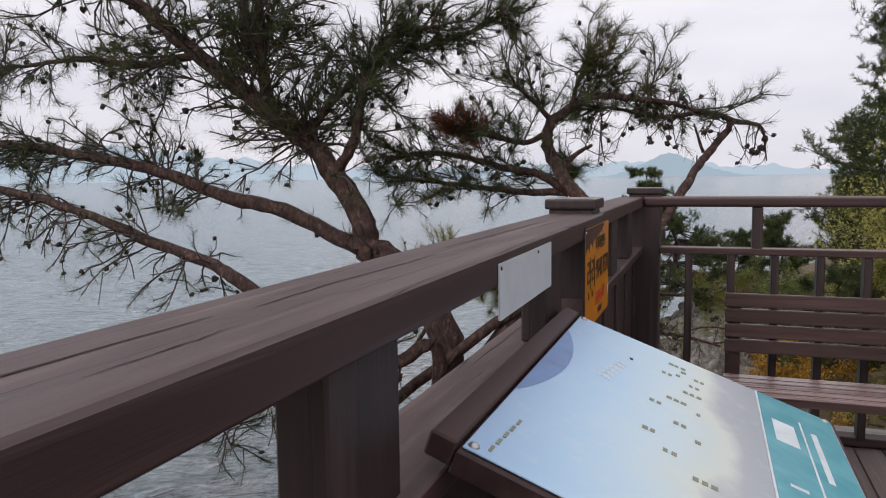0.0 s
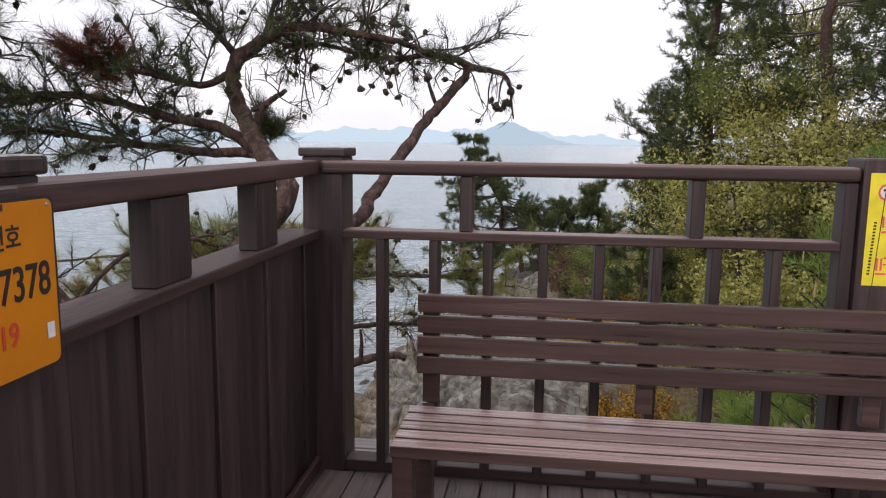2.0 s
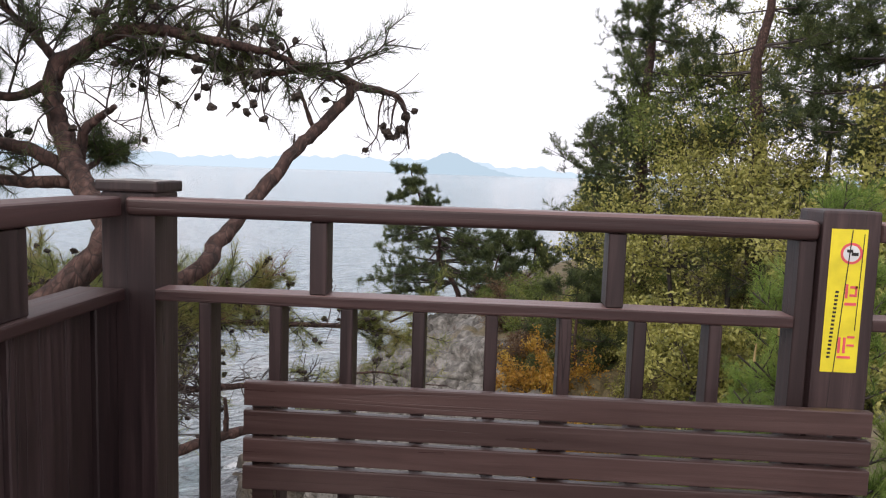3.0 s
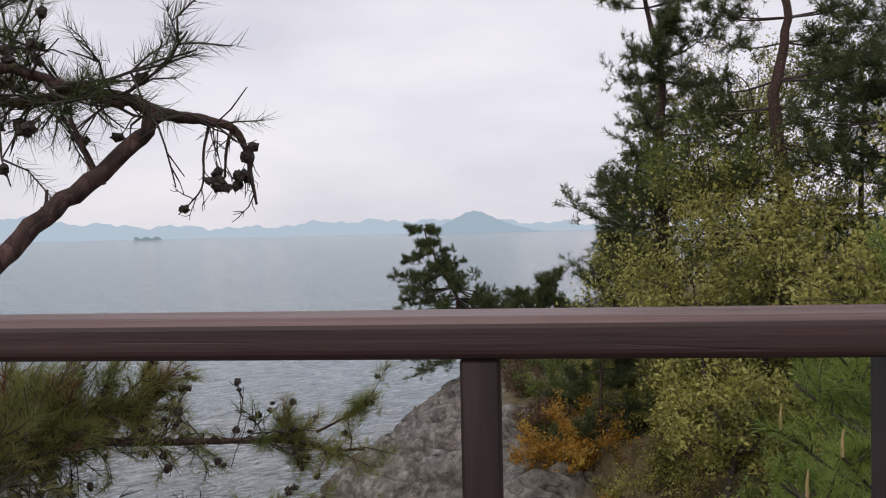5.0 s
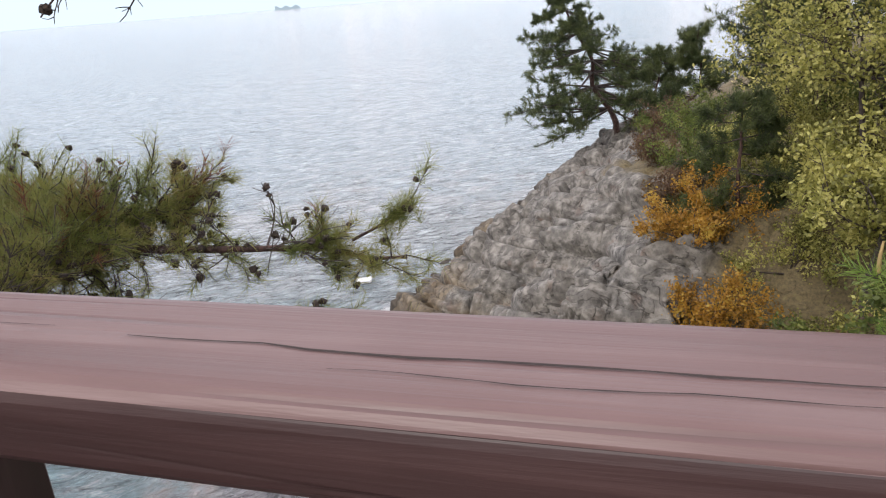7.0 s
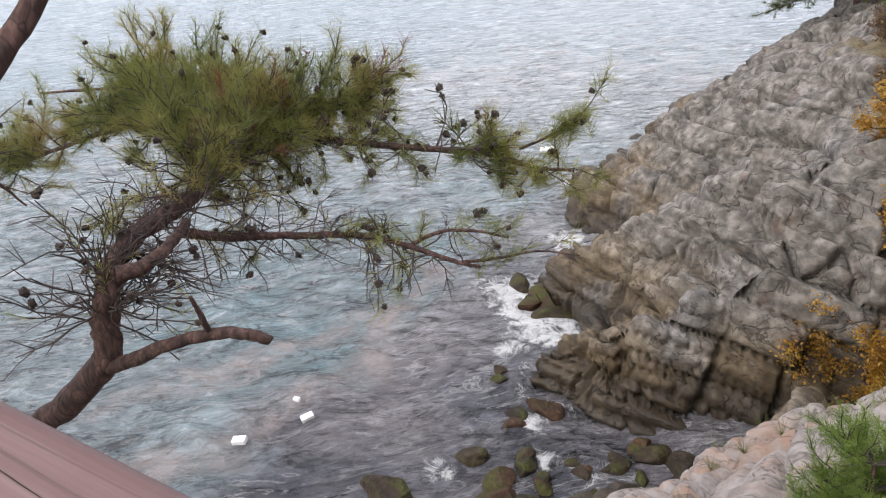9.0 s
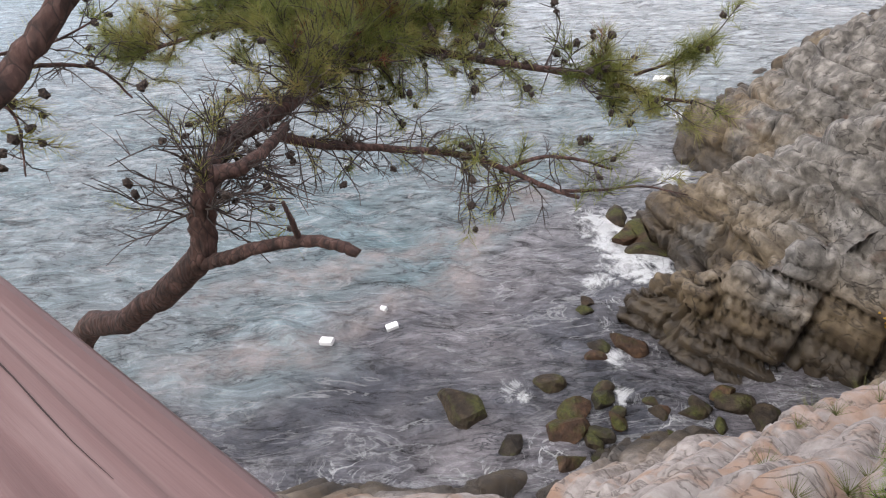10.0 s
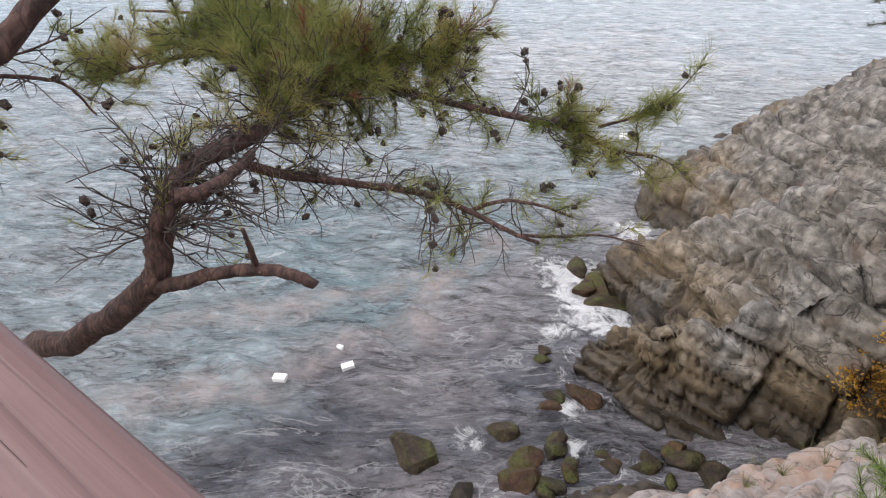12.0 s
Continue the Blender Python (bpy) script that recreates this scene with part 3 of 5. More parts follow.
# Distance haze put into the far land's colour and shown as an even glow.
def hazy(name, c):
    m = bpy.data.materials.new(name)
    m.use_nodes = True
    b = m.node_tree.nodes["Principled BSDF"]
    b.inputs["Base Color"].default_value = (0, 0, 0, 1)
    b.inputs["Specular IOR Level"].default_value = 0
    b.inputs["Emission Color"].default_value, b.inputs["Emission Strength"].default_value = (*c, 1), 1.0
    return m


def far_ridge(name, distance, left, right, height, material, label):
    """A far range of hills as a band of peaks, angles in degrees west of north."""
    verts, faces = [], []
    n = 420
    for k in range(n + 1):
        a = radians(left + (right - left) * k / n)
        z = height(math.degrees(a))
        x, y = 1.5 - math.sin(a) * distance, math.cos(a) * distance
        verts += [(x, y, SEA - 2), (x, y, SEA + max(z, 0.0)), (x * 1.1, y * 1.1, SEA - 2)]
        if k:
            b = 3 * k
            faces += [(b - 3, b, b + 1, b - 2), (b - 2, b + 1, b + 2, b - 1)]
    me = bpy.data.meshes.new(name)
    me.from_pydata(verts, [], faces)
    ob = mesh_object(name, me, material)
    return tagged(ob, label, "hills", kind="structure")


def wave(a, *terms):
    return sum(h * math.sin(a * f + p) for h, f, p in terms)


def range_height(a):
    rise = np.interp(a, [-30, -9, -4, 2, 8, 14, 20, 30, 45, 60, 90], [30, 20, 34, 52, 60, 62, 40, 60, 150, 120, 80])
    return float(rise) + wave(a, (7, 1.3, 0.4), (5, 2.9, 1.0), (3, 6.1, 2.0), (1.5, 14.0, 0.3))


def islet_height(a):
    return float(np.interp(a, [-3.2, -1.9, -0.2, 1.15, 2.0, 2.5, 3.0, 3.5, 4.7, 6.0, 6.9, 8], [0, 5, 24, 48, 66, 76, 78, 74, 46, 21, 8, 0])) + wave(a, (1.2, 9, 0), (0.7, 21, 1))


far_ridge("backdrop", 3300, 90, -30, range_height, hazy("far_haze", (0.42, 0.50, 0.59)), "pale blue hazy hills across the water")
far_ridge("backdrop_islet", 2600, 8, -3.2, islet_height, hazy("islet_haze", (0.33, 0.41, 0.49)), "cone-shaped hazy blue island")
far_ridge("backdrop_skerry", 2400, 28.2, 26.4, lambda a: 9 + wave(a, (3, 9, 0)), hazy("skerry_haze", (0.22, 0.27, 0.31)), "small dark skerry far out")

# ---- plants: materials ----
bark = Mat("pine_bark", 0.9)
v = bark.coords((1, 1, 0.45), space="World")
plates = bark.cells(v, 26)
c = bark.ramp(bark.noise(v, 30, 6), (0.3, (0.018, 0.011, 0.009)), (0.55, (0.075, 0.040, 0.032)), (0.75, (0.165, 0.098, 0.082)))
c = bark.mix(bark.ramp(plates, (0.0, 0.8), (0.06, 0.0)), c, (0.02, 0.014, 0.012))
bark = bark.color(c).bump(bark.math("ADD", plates, bark.math("MULTIPLY", bark.noise(v, 60, 5), 0.3)), 0.9, 0.02).m
twig_mat = Mat("grey_twig", 0.85)
twig_mat = twig_mat.color(twig_mat.ramp(twig_mat.noise(twig_mat.coords(space="World"), 9, 4), (0.3, (0.022, 0.016, 0.014)), (0.7, (0.085, 0.065, 0.058)))).m
cone_mat = Mat("pine_cone", 0.8)
cone_mat = cone_mat.color(cone_mat.ramp(cone_mat.cells(cone_mat.coords(space="World"), 90), (0.0, (0.015, 0.011, 0.009)), (0.4, (0.07, 0.045, 0.03)))).m


def leaf(name, *stops, rough=0.55, through=0.45):
    m = Mat(name, rough)
    big = m.noise(m.coords(space="World"), 1.5, 4, 0.6)
    f = m.math("ADD", m.math("MULTIPLY", m.island(), 0.34), m.math("MULTIPLY", m.math("SUBTRACT", big, 0.32), 1.75))
    c = m.ramp(f, *stops)
    m.color(c)
    t = m.n.new("ShaderNodeBsdfTranslucent")
    m.l.new(c, t.inputs["Color"])
    x = m.n.new("ShaderNodeMixShader")
    x.inputs["Fac"].default_value = through
    m.l.new(m.b.outputs["BSDF"], x.inputs[1])
    m.l.new(t.outputs["BSDF"], x.inputs[2])
    m.l.new(x.outputs["Shader"], m.n["Material Output"].inputs["Surface"])
    return m.m


needle_green = leaf("pine_needles", (0.1, (0.025, 0.04, 0.012)), (0.45, (0.055, 0.085, 0.024)), (0.7, (0.10, 0.11, 0.035)), (0.95, (0.14, 0.10, 0.04)))
# lit copy of the pine needles: light from above put into the colour
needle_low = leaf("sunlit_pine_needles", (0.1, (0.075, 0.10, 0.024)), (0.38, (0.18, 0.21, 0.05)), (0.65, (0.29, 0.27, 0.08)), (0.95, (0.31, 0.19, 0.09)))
needle_red = leaf("dead_needles", (0.2, (0.10, 0.03, 0.015)), (0.8, (0.22, 0.075, 0.04)))
needle_fresh = leaf("fresh_needles", (0.15, (0.08, 0.13, 0.026)), (0.5, (0.18, 0.27, 0.05)), (0.9, (0.30, 0.36, 0.085)))
needle_far = leaf("far_pine_needles", (0.15, (0.03, 0.045, 0.018)), (0.5, (0.075, 0.10, 0.034)), (0.85, (0.15, 0.17, 0.055)))
leaf_yellow = leaf("yellow_green_leaves", (0.10, (0.075, 0.08, 0.022)), (0.42, (0.26, 0.255, 0.06)), (0.8, (0.54, 0.50, 0.16)))
leaf_green = leaf("mid_green_leaves", (0.15, (0.055, 0.08, 0.019)), (0.5, (0.13, 0.165, 0.037)), (0.85, (0.25, 0.27, 0.065)))
leaf_orange = leaf("orange_autumn_leaves", (0.15, (0.20, 0.11, 0.018)), (0.5, (0.42, 0.22, 0.03)), (0.85, (0.48, 0.34, 0.06)))
leaf_brown = leaf("dry_brown_leaves", (0.15, (0.06, 0.035, 0.02)), (0.5, (0.14, 0.08, 0.045)), (0.85, (0.20, 0.15, 0.07)))
grass_mat = leaf("pale_grass", (0.15, (0.07, 0.09, 0.025)), (0.5, (0.15, 0.17, 0.05)), (0.85, (0.30, 0.27, 0.12)))
candle_mat = paint("pine_candle", (0.42, 0.30, 0.13), 0.7)


# ---- plants: shapes ----
class Soup:
    """Collects vertices and faces of one mesh."""

    def __init__(self):
        self.v, self.f, self.n = [], [], 0

    def add(self, verts, faces):
        self.v.append(np.asarray(verts, float))
        self.f += [tuple(int(i) + self.n for i in q) for q in faces]
        self.n += len(verts)

    def add_tris(self, verts):
        verts = np.asarray(verts, float).reshape(-1, 3)
        k = np.arange(len(verts)).reshape(-1, 3) + self.n
        self.v.append(verts)
        self.f += k.tolist()
        self.n += len(verts)

    def object(self, name, material, parent=None, label="", smooth=False):
        me = bpy.data.meshes.new(name)
        me.from_pydata(np.concatenate(self.v).tolist() if self.v else [], [], self.f)
        return mesh_object(name, me, material, parent, label, smooth)


def spline(points, per=6):
    """A smooth line through the points."""
    p = np.asarray(points, float)
    p = np.vstack([2 * p[0] - p[1], p, 2 * p[-1] - p[-2]])
    out = []
    for k in range(1, len(p) - 2):
        for t in np.arange(per) / per:
            a, b, c, d = p[k - 1 : k + 3]
            out.append(0.5 * (2 * b + (c - a) * t + (2 * a - 5 * b + 4 * c - d) * t**2 + (3 * b - a - 3 * c + d) * t**3))
    out.append(p[-2])
    return np.array(out)


def unit(v):
    return v / (np.linalg.norm(v) + 1e-9)


TUBE_FACES = {}


def tube(soup, line, r0, r1, sides=7, rng=None):
    """A tapered limb along a line."""
    n = len(line)
    tang = np.gradient(line, axis=0)
    tang /= np.linalg.norm(tang, axis=1)[:, None] + 1e-9
    ref = np.array([0.3, 0.2, 1.0]) if abs(tang[0][2]) < 0.8 else np.array([1.0, 0.2, 0.1])
    side = np.cross(tang, ref)
    side /= np.linalg.norm(side, axis=1)[:, None] + 1e-9
    up = np.cross(side, tang)
    a = np.arange(sides) / sides * 2 * math.pi
    r = np.linspace(r0, r1, n)[:, None] * np.ones((1, sides))
    if rng is not None:
        r = r * (1 + 0.06 * rng.standard_normal((n, sides)))
    ring = line[:, None] + r[..., None] * (np.cos(a)[None, :, None] * side[:, None] + np.sin(a)[None, :, None] * up[:, None])
    key = (n, sides)
    if key not in TUBE_FACES:
        k, s = np.divmod(np.arange((n - 1) * sides), sides)
        t = (s + 1) % sides
        TUBE_FACES[key] = np.stack([k * sides + s, k * sides + t, (k + 1) * sides + t, (k + 1) * sides + s], 1)
    faces = (TUBE_FACES[key] + soup.n).tolist()
    if sides > 6:
        faces.append([soup.n + (n - 1) * sides + i for i in range(sides)])
    soup.v.append(ring.reshape(-1, 3))
    soup.f += faces
    soup.n += n * sides


def needles(soup, start, way, rng, count, length, width, span):
    """A tuft: thin blades round the last stretch of a twig, leaning forwards."""
    way = unit(way)
    t = rng.uniform(-span, 0.02, count)
    base = start + way * t[:, None]
    d = rng.standard_normal((count, 3))
    d -= (d @ way)[:, None] * way
    d /= np.linalg.norm(d, axis=1)[:, None] + 1e-9
    lean = rng.uniform(0.5, 1.5, count)[:, None]
    d = d + way * lean
    d[:, 2] += 0.15
    d /= np.linalg.norm(d, axis=1)[:, None]
    tip = base + d * (length * rng.uniform(0.7, 1.1, count))[:, None]
    side = np.cross(d, rng.standard_normal((count, 3)))
    side *= width / (np.linalg.norm(side, axis=1)[:, None] + 1e-9)
    soup.add_tris(np.stack([base - side / 2, base + side / 2, tip], 1))


def make_cone():
    """A small cone of overlapping scales, 3 to 4 cm across."""
    bm = bmesh.new()
    bmesh.ops.create_icosphere(bm, subdivisions=2, radius=0.015, matrix=Matrix.Diagonal((1, 1, 1.25, 1)))
    for k, v in enumerate(bm.verts):
        v.co *= 1.22 if k % 3 == 0 else 0.86
    me = bpy.data.meshes.new("cone")
    bm.to_mesh(me)
    bm.free()
    me.materials.append(cone_mat)
    return me


cone_mesh = make_cone()


class Pine:
    """A pine of hand-set limbs with grown twigs, tufts and cones."""

    def __init__(self, name, label, at, seed, needle=needle_green, blade=(0.085, 0.0022), per_tuft=46, group=""):
        self.root = thing(name, label, "tree", group)
        self.rng = np.random.default_rng(seed)
        self.wood, self.twig, self.leaf, self.red, self.cones = Soup(), Soup(), Soup(), Soup(), []
        self.needle, self.blade, self.per = needle, blade, per_tuft

    def limb(self, points, r0, r1, sides=8):
        line = spline(points, 7)
        line[1:-1] += self.rng.standard_normal((len(line) - 2, 3)) * r0 * 0.07
        tube(self.wood, line, r0, r1, sides, self.rng)
        return line

    def twigs(self, line, start, end, count, length, pull=(0, 0, 0.4), spread=1.0, leafy=1.0, cones=0.1, thick=0.006, droop=0.0, forks=4, red=0.0):
        """Side branches along part of a limb, forked, with tufts at their tips."""
        rng = self.rng
        for _ in range(count):
            k = start + (end - start) * rng.random()
            i = min(int(k * (len(line) - 1)), len(line) - 2)
            base = line[i]
            along = unit(line[i + 1] - line[i])
            way = unit(rng.standard_normal(3) * spread + along * 0.7 + np.array(pull))
            n = length * rng.uniform(0.55, 1.15)
            self.branch(base, way, n, thick, leafy, cones, droop, forks, red)

    def branch(self, base, way, n, thick, leafy, cones, droop, forks, red):
        rng = self.rng
        pts = [base]
        w = way.copy()
        steps = 5
        for s in range(steps):
            w = unit(w + rng.standard_normal(3) * 0.22 + np.array((0, 0, -droop * s * 0.2)))
            pts.append(pts[-1] + w * n / steps)
        line = np.array(pts)
        tube(self.twig, line, thick, thick * 0.45, 5)
        self.tip(line[-1], w, leafy, cones, red)
        for _ in range(forks):
            i = int(rng.integers(1, steps))
            d = unit(unit(line[i + 1] - line[i]) * 0.9 + rng.standard_normal(3) * 0.6 + np.array((0, 0, 0.18 - droop * 0.4)))
            m = n * rng.uniform(0.22, 0.5)
            a = line[i] + d * m * 0.5
            b = a + unit(d + rng.standard_normal(3) * 0.3 + np.array((0, 0, 0.15 - droop * 0.3))) * m * 0.5
            tube(self.twig, np.array([line[i], a, b]), thick * 0.6, thick * 0.35, 4)
            self.tip(b, b - a, leafy, cones, red)

    def tip(self, at, way, leafy, cones, red):
        rng = self.rng
        if rng.random() < leafy:
            k = self.blade[0] / 0.085
            needles(self.red if rng.random() < red else self.leaf, at, way, rng, int(self.per * rng.uniform(0.5, 1.3)), self.blade[0], self.blade[1], 0.13 * k)
        if rng.random() < cones:
            self.cones.append((at - unit(way) * 0.02 + rng.standard_normal(3) * 0.01, rng.uniform(0.8, 1.25), rng.uniform(0, 6.28, 3)))

    def done(self):
        self.wood.object("trunk", bark, self.root, "scaly reddish brown trunk and limbs", True)
        if self.twig.v:
            tagged(self.twig.object("branchwork", twig_mat, self.root, "thin grey-brown bare twigs", True), kind="stuff")
        if self.leaf.v:
            tagged(self.leaf.object("crown", self.needle, self.root, "sparse tufts of long needles"), kind="stuff")
        if self.red.v:
            tagged(self.red.object("dead_tuft", needle_red, self.root, "dead russet needles"), kind="stuff")
        for at, s, turn in self.cones:
            c = new("cone", cone_mesh)
            c.parent, c.location, c.scale, c.rotation_euler = self.root, at, (s, s, s), turn
        return self.root


# large pine west of the deck
p = Pine("pine_tree", "large leaning pine with dark needles beside the deck", None, 11, per_tuft=40)
trunk = p.limb([(-1.9, -0.9, -4.2), (-1.3, -0.2, -1.2), (-1.15, 0.10, 0.25), (-1.50, 0.10, 0.81), (-1.72, 0.10, 0.94)], 0.12, 0.085, 10)
up = p.limb([(-1.72, 0.10, 0.94), (-1.74, 0.10, 1.14), (-2.07, 0.15, 1.56), (-2.37, 0.10, 1.82), (-2.90, 0.00, 2.24), (-3.30, -0.10, 2.58), (-3.79, -0.20, 2.93)], 0.085, 0.035, 9)
side = p.limb([(-1.90, 0.12, 1.44), (-1.78, 0.10, 1.62), (-1.72, 0.10, 1.83), (-1.67, 0.15, 2.11), (-1.52, 0.20, 2.28), (-1.18, 0.20, 2.30)], 0.04, 0.012)
mast = p.limb([(-2.39, 0.10, 1.84), (-2.43, 0.10, 2.18), (-2.44, 0.10, 2.54), (-2.52, 0.20, 3.00)], 0.045, 0.02)
low = p.limb([(-1.74, 0.10, 0.94), (-2.31, 0.10, 1.18), (-2.80, 0.05, 1.30), (-3.22, 0.00, 1.45), (-3.91, -0.10, 1.59), (-4.43, -0.20, 1.66), (-4.97, -0.30, 1.69)], 0.055, 0.022)
low2 = p.limb([(-1.5, 0.1, 0.1), (-2.26, -0.30, 0.69), (-2.56, -0.30, 0.85), (-3.12, -0.30, 1.02), (-3.68, -0.30, 1.20), (-4.28, -0.35, 1.34), (-4.87, -0.40, 1.40)], 0.05, 0.02)
low3 = p.limb([(-1.35, -0.3, -1.1), (-0.99, -0.50, 0.41), (-1.22, -0.60, 0.40), (-1.42, -0.70, 0.37), (-1.62, -0.80, 0.32), (-1.79, -0.90, 0.24), (-2.07, -1.10, 0.06)], 0.045, 0.016)
low4 = p.limb([(-1.16, -0.55, 0.40), (-1.34, -0.60, 0.47), (-1.59, -0.60, 0.45), (-1.92, -0.60, 0.37), (-2.18, -0.70, 0.26)], 0.02, 0.006)
p.twigs(low3, 0.3, 1.0, 46, 0.42, (-0.1, 0, 0.35), 0.8, 0.5, 0.12, 0.006, 0.1, 6)
p.twigs(low4, 0.1, 1.0, 30, 0.36, (-0.1, 0, 0.2), 0.8, 0.6, 0.12, 0.005, 0.1, 6)
reach = p.limb([(-2.14, 0.12, 1.63), (-1.92, 0.20, 1.93), (-1.57, 0.30, 2.16), (-1.13, 0.35, 2.27), (-0.80, 0.35, 2.40)], 0.03, 0.008)
spread = p.limb([(-2.85, 0.00, 2.21), (-3.23, -0.10, 2.15), (-3.61, -0.20, 2.20), (-4.17, -0.20, 2.19), (-4.71, -0.20, 2.19)], 0.03, 0.008)
p.twigs(reach, 0.1, 1.0, 60, 0.42, (0.2, 0, 0.3), 0.8, 0.95, 0.1, 0.006, 0.05, 7)
p.twigs(spread, 0.1, 1.0, 60, 0.45, (-0.2, 0, 0.0), 0.9, 0.9, 0.14, 0.006, 0.2, 7)
p.twigs(up, 0.3, 1.0, 110, 0.6, (0.1, 0, 0.5), 0.9, 0.95, 0.16, 0.009, 0.15, 6)
p.twigs(mast, 0.1, 1.0, 80, 0.55, (0.1, 0, 0.35), 1.0, 0.95, 0.16, 0.009, 0.1, 6)
p.twigs(side, 0.3, 1.0, 50, 0.42, (0.35, 0, 0.35), 0.8, 0.95, 0.14, 0.008, 0.1, 6)
p.twigs(low, 0.35, 1.0, 64, 0.45, (-0.2, 0, 0.25), 0.8, 0.85, 0.12, 0.008, 0.2, 6)
p.twigs(low2, 0.3, 1.0, 46, 0.5, (-0.2, 0, -0.35), 0.7, 0.6, 0.2, 0.007, 0.45, 5)
p.twigs(trunk, 0.6, 1.0, 5, 0.35, (0, 0, 0.1), 1.0, 0.2, 0.1, 0.006)
p.twigs(low, 0.0, 0.35, 5, 0.3, (0, 0, 0.2), 1.0, 0.2, 0.1, 0.005)
p.done()

# spreading pine behind the corner, with a russet clump
p = Pine("pine_tree", "spreading pine behind the corner post with russet clump", None, 12, per_tuft=52)
trunk = p.limb([(-2.6, -1.0, -4.0), (-1.7, -0.5, -1.2), (-0.85, 0.1, 0.4), (-0.32, 0.45, 1.04), (-0.45, 0.60, 1.25), (-0.57, 0.72, 1.38), (-0.69, 0.80, 1.59), (-0.66, 0.80, 1.74), (-0.54, 0.85, 1.84)], 0.062, 0.032, 9)
right = p.limb([(-0.54, 0.85, 1.84), (-0.38, 0.90, 1.91), (-0.14, 1.00, 1.89), (0.10, 1.05, 1.85), (0.39, 1.10, 1.75)], 0.03, 0.012)
left = p.limb([(-0.54, 0.80, 1.27), (-0.74, 0.75, 1.40), (-0.95, 0.70, 1.44), (-1.22, 0.60, 1.52), (-1.48, 0.50, 1.55), (-1.70, 0.40, 1.50)], 0.032, 0.01)
left2 = p.limb([(-0.57, 0.80, 1.28), (-0.81, 0.75, 1.28), (-1.11, 0.70, 1.31), (-1.38, 0.60, 1.35), (-1.74, 0.50, 1.40)], 0.028, 0.008)
mid = p.limb([(-0.68, 0.80, 1.68), (-0.84, 0.75, 1.61), (-1.06, 0.60, 1.66), (-1.21, 0.40, 1.69)], 0.022, 0.008)
snag = p.limb([(-0.58, 0.80, 1.33), (-0.54, 0.75, 1.47), (-0.47, 0.75, 1.54), (-0.38, 0.70, 1.58)], 0.025, 0.01)
top = p.limb([(-0.66, 0.80, 1.74), (-0.76, 0.80, 1.86), (-0.89, 0.80, 1.98), (-0.98, 0.80, 2.13)], 0.02, 0.006)
top2 = p.limb([(-0.54, 0.85, 1.84), (-0.51, 0.90, 2.00), (-0.44, 0.90, 2.15)], 0.018, 0.006)
knot = p.limb([(-0.58, 0.80, 1.33), (-0.60, 0.95, 1.36), (-0.60, 1.08, 1.44)], 0.016, 0.008)
p.twigs(knot, 0.6, 1.0, 16, 0.16, (0, 0, 0.3), 1.0, 1.0, 0.1, 0.004, 0.0, 4)
p.twigs(right, 0.0, 1.0, 26, 0.42, (0, 0, 0.75), 0.7, 0.95, 0.14, 0.006, 0.05, 6)
p.twigs(right, 0.2, 1.0, 14, 0.35, (0, 0, -0.4), 0.7, 0.35, 0.35, 0.005, 0.4, 4)
p.twigs(left, 0.2, 1.0, 26, 0.40, (-0.3, 0, 0.25), 0.7, 0.95, 0.12, 0.006, 0.05, 6)
p.twigs(left2, 0.2, 1.0, 26, 0.40, (-0.4, 0, 0.1), 0.7, 0.9, 0.12, 0.006, 0.1, 6)
p.twigs(mid, 0.3, 1.0, 16, 0.32, (-0.2, 0, 0.4), 0.8, 1.0, 0.1, 0.006, 0.0, 6)
p.twigs(mid, 0.86, 1.0, 15, 0.2, (0, -0.2, 0.25), 0.9, 1.0, 0.1, 0.005, 0.0, 6, red=0.95)
p.twigs(top, 0.2, 1.0, 18, 0.42, (-0.1, 0, 0.5), 0.7, 0.85, 0.08, 0.005, 0.0, 6)
p.twigs(top2, 0.2, 1.0, 14, 0.40, (0.1, 0, 0.6), 0.7, 0.85, 0.08, 0.005, 0.0, 6)
p.twigs(trunk, 0.75, 1.0, 8, 0.35, (0.3, 0, 0.3), 0.9, 0.6, 0.1, 0.005)
p.twigs(snag, 0.2, 0.9, 5, 0.35, (0.3, 0, 0.3), 0.8, 0.1, 0.1, 0.004)
p.done()

# bare leaning trunk that bends over at its tip
p = Pine("pine_tree", "bare leaning pine trunk bent over at its tip", None, 13, per_tuft=44)
lean = p.limb([(-3.0, -1.2, -4.0), (-2.0, -0.6, -0.8), (-1.0, 0.0, 0.4), (-0.05, 0.42, 0.93), (0.06, 0.60, 1.08), (0.15, 0.75, 1.24), (0.26, 0.92, 1.43), (0.36, 1.06, 1.57), (0.47, 1.15, 1.73)], 0.038, 0.022, 9)
tipl = p.limb([(0.47, 1.15, 1.73), (0.57, 1.23, 1.72), (0.64, 1.27, 1.70), (0.67, 1.29, 1.64), (0.68, 1.31, 1.55), (0.69, 1.32, 1.47)], 0.019, 0.004)
curl = p.limb([(0.64, 1.27, 1.70), (0.62, 1.27, 1.64), (0.61, 1.27, 1.55)], 0.007, 0.003)
curl2 = p.limb([(0.58, 1.24, 1.71), (0.56, 1.24, 1.63), (0.55, 1.24, 1.52), (0.49, 1.21, 1.44)], 0.005, 0.002)
arm = p.limb([(0.47, 1.15, 1.73), (0.39, 1.12, 1.77), (0.26, 1.10, 1.79), (0.07, 1.10, 1.77), (-0.13, 1.10, 1.80), (-0.36, 1.10, 1.85), (-0.55, 1.10, 1.79)], 0.022, 0.008)
